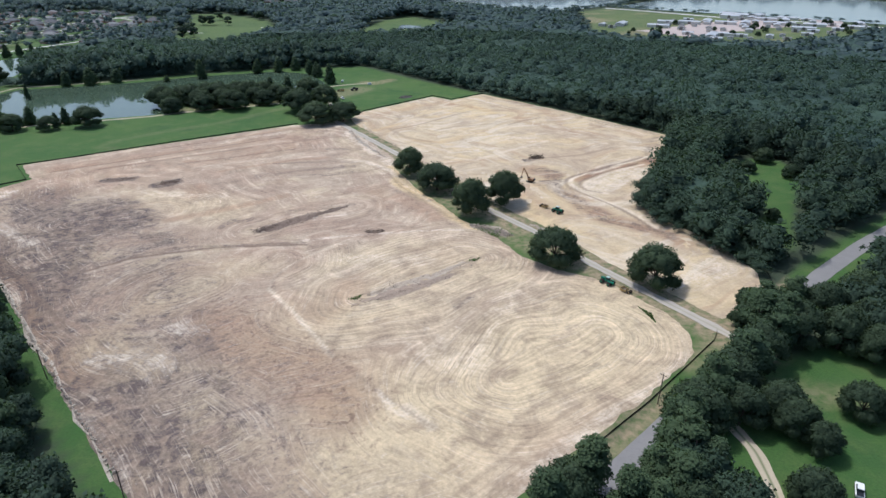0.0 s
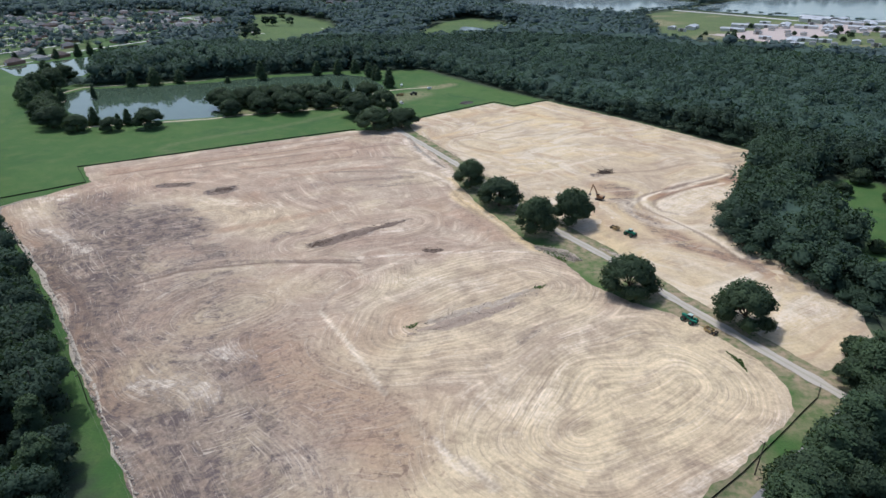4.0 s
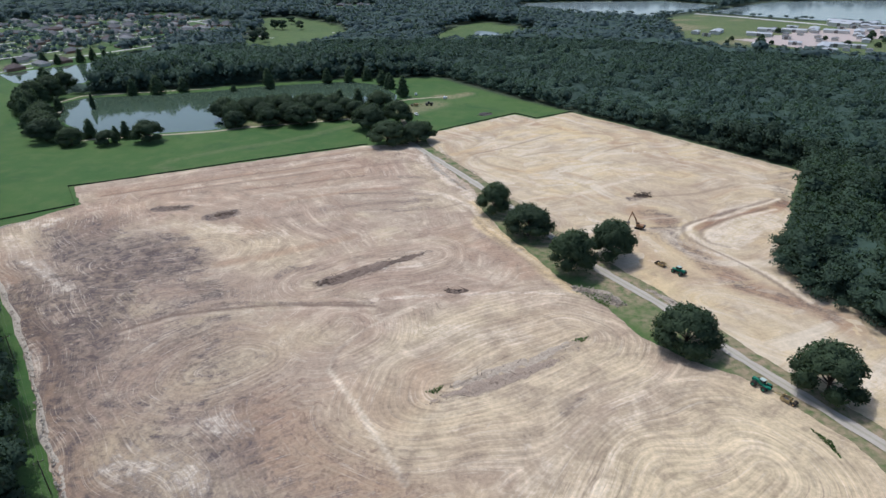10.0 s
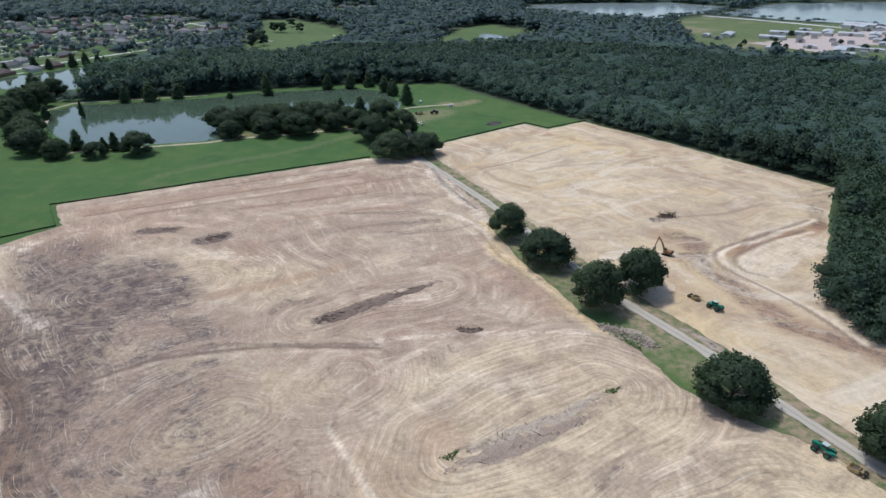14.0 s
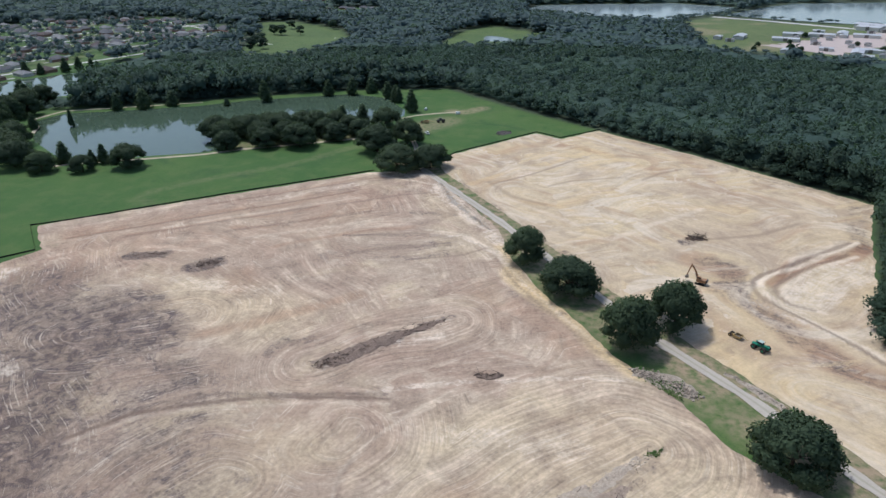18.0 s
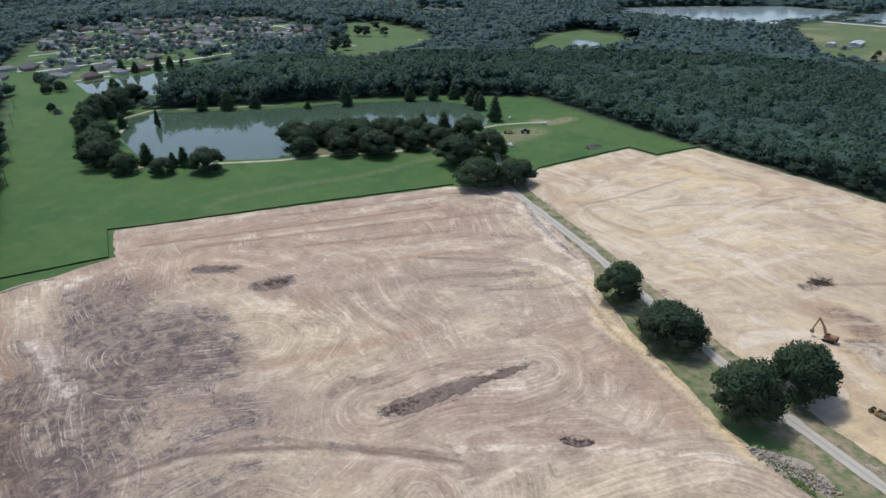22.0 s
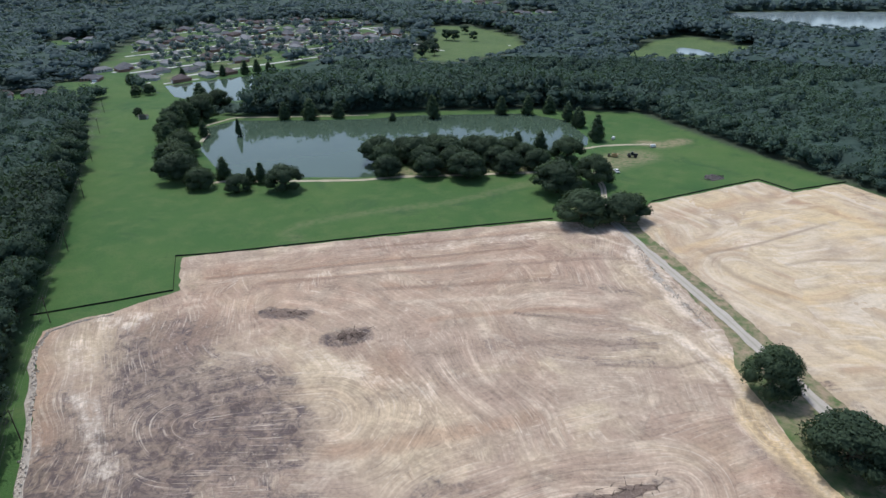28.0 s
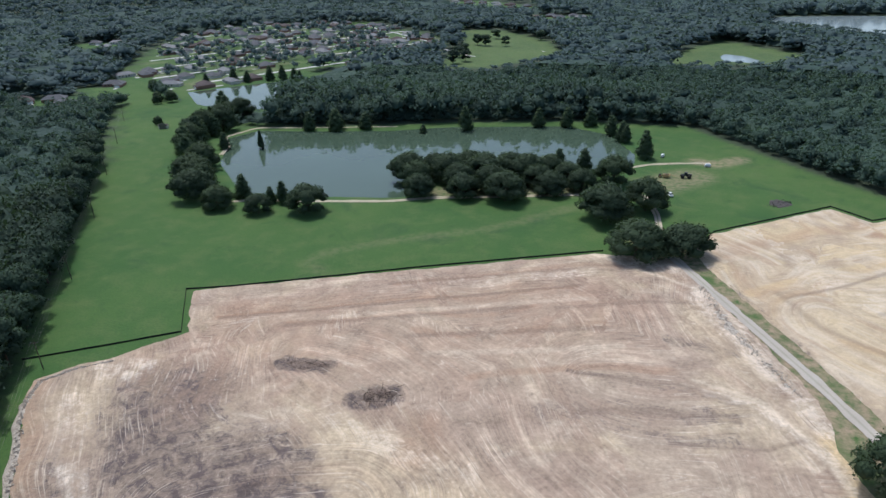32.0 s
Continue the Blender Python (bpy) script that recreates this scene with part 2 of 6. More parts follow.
def leaf_material(name, low, high, lit, through_leaf=0.22):
    """Leaf sprays: each its own green, stands of lighter trees, and some light passing through the blades."""
    m, t, b = shader(name, 0.75)
    b.inputs["Specular IOR Level"].default_value = 0.15
    rnd = t.nodes.new("ShaderNodeObjectInfo").outputs["Random"]
    isl = t.nodes.new("ShaderNodeNewGeometry").outputs["Random Per Island"]
    c = mixed(t, isl, low, high)
    c = mixed(t, ranged(t, rnd, 0, 1, 0, 0.45), c, lit)
    c = mixed(t, ranged(t, noise_at(t, 0.011, 4, 0.6), 0.46, 0.66, 0, 0.7), c, lit)
    c = mixed(t, ranged(t, noise_at(t, 0.07, 3), 0.45, 0.7, 0, 0.5), c, tuple(x * 0.85 for x in low))
    t.links.new(c, b.inputs["Base Color"])
    glow = t.nodes.new("ShaderNodeBsdfTranslucent")
    t.links.new(mixed(t, 1.0, c, (1.5, 1.6, 0.9), "MULTIPLY"), glow.inputs["Color"])
    both = t.nodes.new("ShaderNodeMixShader")
    both.inputs[0].default_value = through_leaf
    t.links.new(b.outputs[0], both.inputs[1])
    t.links.new(glow.outputs[0], both.inputs[2])
    t.links.new(both.outputs[0], t.nodes["Material Output"].inputs["Surface"])
    return m


def soil_material(name, low, high):
    m, t, b = shader(name, 0.98)
    lump = noise_at(t, 0.9, 6, 0.7, None, 1.0)
    c = mixed(t, ranged(t, lump, 0.35, 0.65), low, high)
    c = mixed(t, ranged(t, noise_at(t, 3.0, 4, 0.7), 0.56, 0.7, 0, 0.6), c, tuple(x * 1.6 for x in high))
    t.links.new(c, b.inputs["Base Color"])
    bumped(t, b, lump, 1.0, 0.5)
    return m


GRASS, EARTH = grass_material(), earth_material()
GRAVEL = gravel_material("lane_gravel", (0.38, 0.33, 0.27), (0.50, 0.45, 0.38), 0.30)
DIRT_TRACK = gravel_material("dirt_track", (0.42, 0.35, 0.25), (0.52, 0.45, 0.34), 0.85)
ASPHALT = gravel_material("old_asphalt", (0.20, 0.19, 0.185), (0.27, 0.26, 0.25))
PINK_EARTH = gravel_material("pinkish_earth", (0.40, 0.32, 0.29), (0.50, 0.43, 0.39))
CONCRETE = gravel_material("pale_concrete", (0.48, 0.47, 0.44), (0.60, 0.58, 0.55))
POND_WATER = water_material("pond_water", (0.072, 0.108, 0.072))
# pale base colour carries the sky's reflection on the lakes and golf pond
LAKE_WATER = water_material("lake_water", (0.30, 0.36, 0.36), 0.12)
OAK_LEAF = leaf_material("oak_leaves", (0.036, 0.057, 0.035), (0.055, 0.083, 0.046), (0.072, 0.106, 0.052))
PINE_LEAF = leaf_material("pine_needles", (0.040, 0.066, 0.038), (0.062, 0.098, 0.050), (0.078, 0.116, 0.056))
# middle woods and shrubs: haze put into the leaf colour, lighter and bluer
WOOD_LEAF = leaf_material("hazed_woodland_leaves", (0.041, 0.070, 0.058), (0.057, 0.095, 0.076), (0.071, 0.116, 0.080))
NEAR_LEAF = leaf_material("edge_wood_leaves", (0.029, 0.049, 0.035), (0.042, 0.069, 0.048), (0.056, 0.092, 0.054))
# far woods: more haze painted into the leaves, paler and bluer still
FAR_LEAF = leaf_material("hazed_far_leaves", (0.062, 0.098, 0.100), (0.080, 0.120, 0.120), (0.086, 0.122, 0.116))
BARK = soft_paint("bark", (0.085, 0.065, 0.048), 0.95, 0.4, 3)

# ---- plan, in metres ----
WEST_FIELD = [(-245, 281), (-241, 290), (-232, 299), (-221, 319), (-240, 342), (-170, 386), (-104, 426), (-76, 433), (-68, 426), (-47, 388), (-33, 363),
              (-27, 346), (-26, 332), (-15, 306), (2, 275), (14, 254), (24, 243), (32, 226), (44, 215), (61, 205), (76, 184), (80, 170), (78, 160), (67.5, 148.8), (58, 139.6),
              (21, 108), (-15, 74), (-45, 75), (-77, 108), (-109, 142), (-132, 167), (-166, 205), (-214, 252), (-238, 272)]
EAST_FIELD = [(-66, 443), (-60, 463), (-8, 513), (7, 500), (33, 522), (90, 464), (148, 398), (127, 356), (111, 318), (98, 296), (96, 278), (103, 260), (115, 238), (120, 212),
              (117, 196), (107, 185), (94, 179), (63, 224), (49, 250), (29, 277), (0, 326), (-24, 368), (-60, 428)]
LANE = [(-86, 452), (-73, 433), (-29, 364), (23, 273), (43, 246), (58, 220), (90, 173), (97, 163)]
HIGHWAY = [(-60, 12), (5, 78), (47, 116), (93, 160), (143, 209), (176, 236), (240, 282), (340, 340)]
POND = [(-338, 474), (-300, 443), (-285, 437), (-250, 446), (-214, 457), (-203, 463), (-216, 478), (-222, 496), (-205, 512), (-170, 520), (-140, 528), (-113, 544), (-104, 555),
        (-107, 572), (-128, 612), (-161, 625), (-236, 598), (-274, 574), (-325, 556), (-365, 544), (-372, 520), (-356, 500)]
BACK_POND = [(-515, 637), (-472, 601), (-432, 590), (-405, 604), (-425, 660), (-443, 698), (-462, 708), (-492, 672)]
GOLF_POND = [(-60, 998), (-40, 985), (-22, 955), (-34, 940), (-58, 946), (-66, 970)]
LAKE_A = [(-10, 1350), (50, 1310), (110, 1260), (196, 1184), (260, 1235), (325, 1300), (395, 1395), (300, 1490), (140, 1480), (20, 1440)]
LAKE_B = [(330, 1262), (430, 1175), (530, 1105), (660, 985), (760, 1010), (960, 1250), (800, 1520), (520, 1480), (420, 1380)]
PARK = [(-36, 54), (-75, 95), (-119, 141), (-164, 187), (-242, 265), (-270, 294), (-304, 333), (-348, 381), (-419, 456), (-522, 562), (-530, 610), (-480, 590), (-430, 575),
        (-395, 545), (-372, 552), (-330, 568), (-280, 590), (-236, 612), (-161, 640), (-116, 646), (-80, 650), (-50, 614), (-12, 570), (34, 524),
        (90, 466), (149, 399), (128, 354), (112, 318), (98, 300), (89, 284), (93, 260), (106, 236), (117, 211), (118, 190), (100, 172), (60, 138), (21, 100), (0, 40)]
MEADOW = [(144, 327), (159, 339), (180, 352), (194, 347), (197, 322), (176, 290), (155, 252), (146, 230), (136, 236), (138, 254), (154, 276), (147, 304)]
GLADE = [(214, 388), (240, 396), (236, 368), (214, 362)]
YARD = [(72, 138), (100, 158), (124, 164), (140, 150), (150, 120), (130, 90), (100, 84), (70, 96), (60, 118)]
HAMLET = [(-650, 700), (-560, 645), (-515, 640), (-500, 690), (-440, 712), (-470, 790), (-400, 835), (-385, 930), (-420, 1050), (-530, 1130), (-646, 1230), (-840, 1130), (-850, 960), (-740, 830)]
CORRIDOR = [(-545, 565), (-530, 600), (-560, 660), (-650, 720), (-745, 850), (-790, 890), (-775, 850), (-690, 730), (-610, 625), (-575, 585)]
FARM = [(-640, 565), (-602, 536), (-562, 536), (-548, 572), (-590, 600)]
GOLF = [(-335, 815), (-289, 833), (-262, 890), (-240, 955), (-277, 1049), (-330, 1110), (-385, 1160), (-440, 1150), (-410, 1070), (-375, 990), (-365, 900)]
GOLF_EAST = [(-116, 914), (-102, 1030), (-60, 1105), (-20, 1060), (30, 1002), (-10, 935), (-66, 915)]
WORKS = [(205, 900), (300, 830), (400, 790), (545, 850), (660, 960), (530, 1080), (400, 1160), (300, 1240), (240, 1180), (225, 1010)]
EAST_FARM = [(640, 900), (720, 840), (820, 900), (900, 1100), (800, 1050)]


def inside(poly, x, y):
    hit = np.zeros(np.shape(x), bool)
    for (ax, ay), (bx, by) in zip(poly, poly[1:] + poly[:1]):
        if ay != by:
            hit ^= ((ay > y) != (by > y)) & (x < (bx - ax) * (y - ay) / (by - ay) + ax)
    return hit


def line_distance(line, x, y):
    best = np.full(np.shape(x), 1e9)
    for (ax, ay), (bx, by) in zip(line, line[1:]):
        dx, dy = bx - ax, by - ay
        s = np.clip(((x - ax) * dx + (y - ay) * dy) / (dx * dx + dy * dy + 1e-9), 0, 1)
        best = np.minimum(best, np.hypot(x - ax - s * dx, y - ay - s * dy))
    return best


def edge_distance(poly, x, y):
    """Metres to the outline, positive inside."""
    d = line_distance(poly + poly[:1], x, y)
    return np.where(inside(poly, x, y), d, -d)


def step(v, lo, hi):
    s = np.clip((v - lo) / (hi - lo), 0, 1)
    return s * s * (3 - 2 * s)


def value_noise(x, y, size, seed):
    """Smooth random hills between 0 and 1, with that many metres from hill to hill."""
    table = np.random.RandomState(seed).rand(256, 256)
    u, v = np.asarray(x) / size, np.asarray(y) / size
    i, j = np.floor(u).astype(int), np.floor(v).astype(int)
    a, b = u - i, v - j
    a, b = a * a * (3 - 2 * a), b * b * (3 - 2 * b)
    g = lambda p, q: table[p % 256, q % 256]
    return (g(i, j) * (1 - a) + g(i + 1, j) * a) * (1 - b) + (g(i, j + 1) * (1 - a) + g(i + 1, j + 1) * a) * b


def raw_mesh(name, verts, faces, material, smooth=False, **attributes):
    me = bpy.data.meshes.new(name)
    verts, faces = np.asarray(verts, np.float32), np.asarray(faces, np.int32)
    me.vertices.add(len(verts))
    me.vertices.foreach_set("co", verts.ravel())
    me.loops.add(faces.size)
    me.loops.foreach_set("vertex_index", faces.ravel())
    me.polygons.add(len(faces))
    me.polygons.foreach_set("loop_start", np.arange(len(faces), dtype=np.int32) * faces.shape[1])
    me.update(calc_edges=True)
    me.polygons.foreach_set("use_smooth", np.full(len(faces), smooth))
    for key, values in attributes.items():
        me.attributes.new(key, "FLOAT", "POINT").data.foreach_set("value", np.asarray(values, np.float32).ravel())
    me.materials.append(material)
    return me


def grid_faces(nx, ny):
    i, j = np.meshgrid(np.arange(nx - 1), np.arange(ny - 1), indexing="ij")
    a = (i * ny + j).ravel()
    return np.stack([a, a + ny, a + ny + 1, a + 1], 1)


def ribbon(name, line, width, material, z, step_m=2.0, wobble=0.3, crown=0.0, across=5):
    """A strip that follows a line on the ground, with uneven edges."""
    pts = []
    for (ax, ay), (bx, by) in zip(line, line[1:]):
        n = max(1, int(math.hypot(bx - ax, by - ay) / step_m))
        pts += [(ax + (bx - ax) * k / n, ay + (by - ay) * k / n) for k in range(n)]
    pts = np.array(pts + [line[-1]], float)
    for _ in range(6):
        pts[1:-1] = (pts[:-2] + 2 * pts[1:-1] + pts[2:]) / 4
    way = np.gradient(pts, axis=0)
    way /= np.linalg.norm(way, axis=1)[:, None]
    side = np.stack([-way[:, 1], way[:, 0]], 1)
    s = np.linspace(-1, 1, across)
    w = width / 2 + wobble * (value_noise(pts[:, 0], pts[:, 1], 5, 3) - 0.5) * 2
    xy = pts[:, None] + side[:, None] * (s[None, :] * w[:, None])[..., None]
    h = z + crown * (1 - s * s)[None, :] + 0 * w[:, None]
    verts = np.concatenate([xy, h[..., None]], 2).reshape(-1, 3)
    return raw_mesh(name, verts, grid_faces(len(pts), across), material, True, rut=np.tile(1 - np.abs(s) * 1.6, len(pts)).clip(0, 1))


WATERS = (POND, BACK_POND, GOLF_POND, LAKE_A, LAKE_B)
SIDE_LAWN = [(-634, 615), (-590, 657), (-548, 613), (-600, 592)]
UPPER_LAWN = [(-903, 841), (-882, 870), (-802, 800), (-832, 783)]
FAR_ESTATE = [(-385, 1318), (-275, 1330), (-280, 1405), (-395, 1400)]
FAR_SUBURB = [(-680, 1640), (-450, 1490), (-420, 1560), (-610, 1730)]
WEST_ESTATE = [(-935, 845), (-890, 905), (-815, 850), (-850, 815)]
CLEARINGS = (FAR_ESTATE, FAR_SUBURB, WEST_ESTATE, SIDE_LAWN, UPPER_LAWN, PARK, CORRIDOR, FARM, MEADOW, GLADE, YARD, GOLF, GOLF_EAST, WORKS, EAST_FARM)


def openness(x, y):
    """Metres out of the woods: positive in clearings, negative among the trees."""
    d = np.full(np.shape(x), -1e9)
    for poly in CLEARINGS + WATERS[1:]:
        d = np.maximum(d, edge_distance(poly, x, y))
    return np.maximum(d, 9 - line_distance(HIGHWAY, x, y))


def spread(lo, hi, fine_lo, fine_hi, fine, coarse):
    return np.unique(np.concatenate([[-4600, -3000, -2400], np.arange(lo, hi + 1, coarse), np.arange(fine_lo, fine_hi + 1, fine), [2000, 3000, 4600]]).astype(float))


gx, gy = spread(-1300, 1300, -400, 260, 4, 20), spread(-500, 1900, 40, 680, 4, 20)
GX, GY = np.meshgrid(gx, gy, indexing="ij")
GZ = (value_noise(GX, GY, 60, 5) - 0.5) * 0.6 * step(np.abs(GX + 60) + np.abs(GY - 260), 420, 700)
for water in WATERS:
    GZ = GZ * (1 - step(edge_distance(water, GX, GY), -30, -2)) - 1.6 * step(edge_distance(water, GX, GY), -3, 6)
bare = 0.75 * (1 - step(line_distance([(-70, 570), (-60, 566), (-48, 580)], GX, GY), 2, 9))
bare = np.maximum(bare, 0.55 * (1 - step(line_distance([(-88, 520), (-72, 540)], GX, GY), 6, 18)))
bare = np.maximum(bare, 0.55 * (1 - step(line_distance([(-196, 470), (-150, 490), (-120, 500)], GX, GY), 3, 12)))
bare = np.maximum(bare, 0.95 * (1 - step(line_distance([(-63, 432), (-25, 371.5), (3, 322), (30, 276)], GX, GY), 1, 4)))
bare = np.maximum(bare, 0.18 * (1 - step(line_distance([(-203, 372), (-212, 378), (-211, 387), (-188, 410), (-156, 433), (-140, 451), (-122, 476)], GX, GY), 2, 5)))
bare = np.maximum(bare, 0.9 * (1 - step(line_distance([(36, 115), (48, 126), (60, 137)], GX, GY), 2, 6)))
bare = np.maximum(bare, 0.5 * step(value_noise(GX, GY, 30, 9), 0.62, 0.8) * inside(WORKS, GX, GY) + 0.25 * inside(WORKS, GX, GY))
bare = np.maximum(bare, 0.4 * (1 - step(line_distance([(80, 150), (100, 140), (118, 138), (125, 118)], GX, GY), 2, 7)))
bare = np.maximum(bare, 1.0 * (1 - step(np.abs(line_distance(LANE, GX, GY) - 4), 2, 8)) * step(value_noise(GX, GY, 11, 14), 0.15, 0.40))
bare = np.maximum(bare, 0.6 * (1 - step(line_distance([(-12, 72), (22, 103), (57, 137), (86, 166)], GX, GY), 1, 6)) * step(value_noise(GX, GY, 7, 15), 0.3, 0.6))
# golf turf paled with a little of this tint, painted haze
bare = np.maximum(bare, 0.14 * (inside(GOLF, GX, GY) | inside(GOLF_EAST, GX, GY)))
bare = np.maximum(bare, 0.35 * inside(HAMLET, GX, GY) * step(value_noise(GX, GY, 26, 16), 0.6, 0.85))
bare = np.maximum(bare, 1.0 * (1 - step(line_distance([(96, 300), (103, 268), (112, 246), (121, 226), (122, 205)], GX, GY), 5, 10)))
bare = np.maximum(bare, 0.75 * (1 - step(line_distance([(-24, 346), (-12, 318), (8, 282), (24, 256), (40, 236), (62, 208)], GX, GY), 4, 11)) * step(value_noise(GX, GY, 9, 17), 0.2, 0.5))
wood = step(-openness(GX, GY), -3, 1) * (1 - 0.95 * inside(HAMLET, GX, GY)) * (1 - step(edge_distance(BACK_POND, GX, GY), -70, -50))
ground = new("ground", raw_mesh("ground", np.stack([GX, GY, GZ], 2).reshape(-1, 3), grid_faces(len(gx), len(gy)), GRASS, True, bare=bare, wood=wood))
tagged(ground, "mown green grass and woodland floor around the site", "ground", kind="structure")

# ---- graded fields ----
# passes of the machines run in loops round these lines
LOOPS = [[(-31, 194), (11, 223)], [(-81, 251), (-43, 281)], [(-140, 315), (-172, 322)], [(20, 150), (48, 172)], [(-100, 195), (-93, 203)], [(-71, 216), (-67, 222)], [(-160, 262), (-132, 274)],
         [(-245, 283), (-45, 72)], [(-230, 352), (-85, 436)], [(-80, 340), (-50, 352)],
         [(-72, 426), (-16, 306)], [(0, 420), (40, 452)], [(54, 330), (-20, 400)], [(80, 300), (112, 342)], [(88, 205), (104, 214)], [(64, 250), (82, 238)], [(30, 516), (140, 402)]]


def field(name, poly, label, cell=1.0, cream=0.0):
    box = np.array(poly)
    xs = np.arange(box[:, 0].min() - 1, box[:, 0].max() + 2, cell)
    ys = np.arange(box[:, 1].min() - 1, box[:, 1].max() + 2, cell)
    X, Y = np.meshgrid(xs, ys, indexing="ij")
    ragged = (value_noise(X, Y, 6, 21) - 0.5) * 1.6 + (value_noise(X, Y, 2, 22) - 0.5) * 0.8
    D = edge_distance(poly, X, Y) + ragged * 0.8
    faces = grid_faces(len(xs), len(ys))
    keep = (D.ravel()[faces] > -0.45 * cell).all(1)
    # draw the rim's corners onto the outline, so that it runs smoothly
    gxd, gyd = np.gradient(D, cell)
    count = np.bincount(faces[keep].ravel(), minlength=D.size).reshape(D.shape)
    rim = (count > 0) & (count < 4)
    pull = np.where(rim, np.clip(D, -0.8, 1.2), 0) / np.maximum(gxd ** 2 + gyd ** 2, 0.3)
    X, Y = X - gxd * pull, Y - gyd * pull
    faces = faces[keep]
    used, back = np.unique(faces, return_inverse=True)
    faces = back.reshape(faces.shape)
    x, y, d = X.ravel()[used], Y.ravel()[used], D.ravel()[used]
    wx, wy = x + (value_noise(x, y, 22, 31) - 0.5) * 9, y + (value_noise(x, y, 22, 32) - 0.5) * 9
    lane = np.full(x.shape, 999.0)
    for k, seg in enumerate(LOOPS):
        ds = line_distance(seg, wx, wy)
        lane = np.where(ds < lane % 1000, ds + 1000 * k, lane)
    lane_m = lane % 1000
    cross = 500.0 + np.where(x < -60 + 0.2 * (y - 250), 0.72 * wx + 0.69 * wy, 0.45 * wx - 0.89 * wy) + 12 * value_noise(x, y, 45, 33)
    spot = lambda cx, cy, r, soft=0.6: 1 - step(np.hypot(wx - cx, wy - cy), r * (1 - soft), r)
    strip = lambda line, r, soft=0.6: 1 - step(line_distance(line, wx, wy), r * (1 - soft), r)
    best = lambda rows: np.maximum.reduce([amount * strip(line, r, soft) for amount, line, r, soft in rows])
    dark = best([
        (0.95, [(-200, 288), (-186, 276), (-166, 272), (-150, 260)], 27, 0.75), (0.9, [(-166, 250), (-157, 232), (-150, 208)], 22, 0.8), (1.3, [(-182, 232), (-163, 212), (-148, 197)], 25, 0.7), (0.9, [(-140, 186), (-126, 174)], 8, 0.8),
        (0.8, [(-176, 222), (-155, 203), (-125, 175)], 1.8, 0.5), (0.7, [(-125, 242), (-118, 236)], 14, 0.9), (0.6, [(-145, 185), (-128, 170)], 16, 0.9), (0.62, [(-112, 152), (-88, 128), (-66, 105)], 26, 0.85),
        (0.6, [(-70, 112), (-48, 96)], 18, 0.9), (0.70, [(-172, 208), (-130, 165), (-60, 90)], 58, 0.9), (0.52, [(-190, 240), (-120, 215), (-60, 130)], 58, 0.95), (0.45, [(-80, 140), (-20, 100)], 34, 0.9), (0.45, [(-130, 200), (-112, 190)], 16, 0.9), (0.40, [(-60, 175), (-36, 150), (-24, 132)], 16, 0.9), (0.65, [(-137, 216), (-114, 230), (-84, 235), (-56, 236)], 0.9, 0.5),
        (0.45, [(-98, 318), (-70, 334), (-50, 340)], 9, 0.8), (0.4, [(-78, 322), (-50, 330)], 7, 0.8),
        (0.5, [(-94, 343), (-66, 348), (-48, 345)], 2.5, 0.7), (0.5, [(-66, 372), (-50, 372)], 4, 0.6), (0.5, [(-30, 189), (10, 216)], 4.5, 0.7), (0.6, [(4, 188), (7, 192)], 5, 0.8), (0.55, [(-98, 254), (-96, 262)], 5, 0.7),
        (0.75, [(53, 351), (56, 352)], 5, 0.6), (0.6, [(54, 332), (60, 324), (58, 306), (66, 286), (78, 264), (96, 244)], 9, 0.8), (0.45, [(112, 240), (118, 222)], 7, 0.8), (0.5, [(140, 398), (118, 352)], 8, 0.8), (0.45, [(30, 519), (90, 460), (143, 401)], 5, 0.7),
        (0.40, [(-20, 300), (4, 276)], 4, 0.8), (0.45, [(-50, 418), (-24, 366), (10, 312)], 4, 0.7)])
    true_strip = lambda line, r: 1 - step(line_distance(line, x, y) + 2.5 * (value_noise(x, y, 3, 49) - 0.5), r * 0.5, r)
    dark = np.maximum.reduce([dark, true_strip([(-148, 309), (-142, 313.5)], 6.5), 0.8 * true_strip([(-179, 316), (-166, 319)], 4.5), 0.75 * true_strip([(-80, 251), (-70, 260), (-60, 268)], 4.5), 0.6 * true_strip([(-60, 268), (-44, 281)], 2.5), 0.55 * true_strip([(-92, 262), (-88, 264)], 3.5)])
    blot = value_noise(x, y, 26, 47) * 0.6 + value_noise(x, y, 9, 48) * 0.4
    dark = np.where(x < -20 - 0.55 * (y - 70), (dark * (0.70 + 1.05 * blot)).clip(0, 1.3), dark)
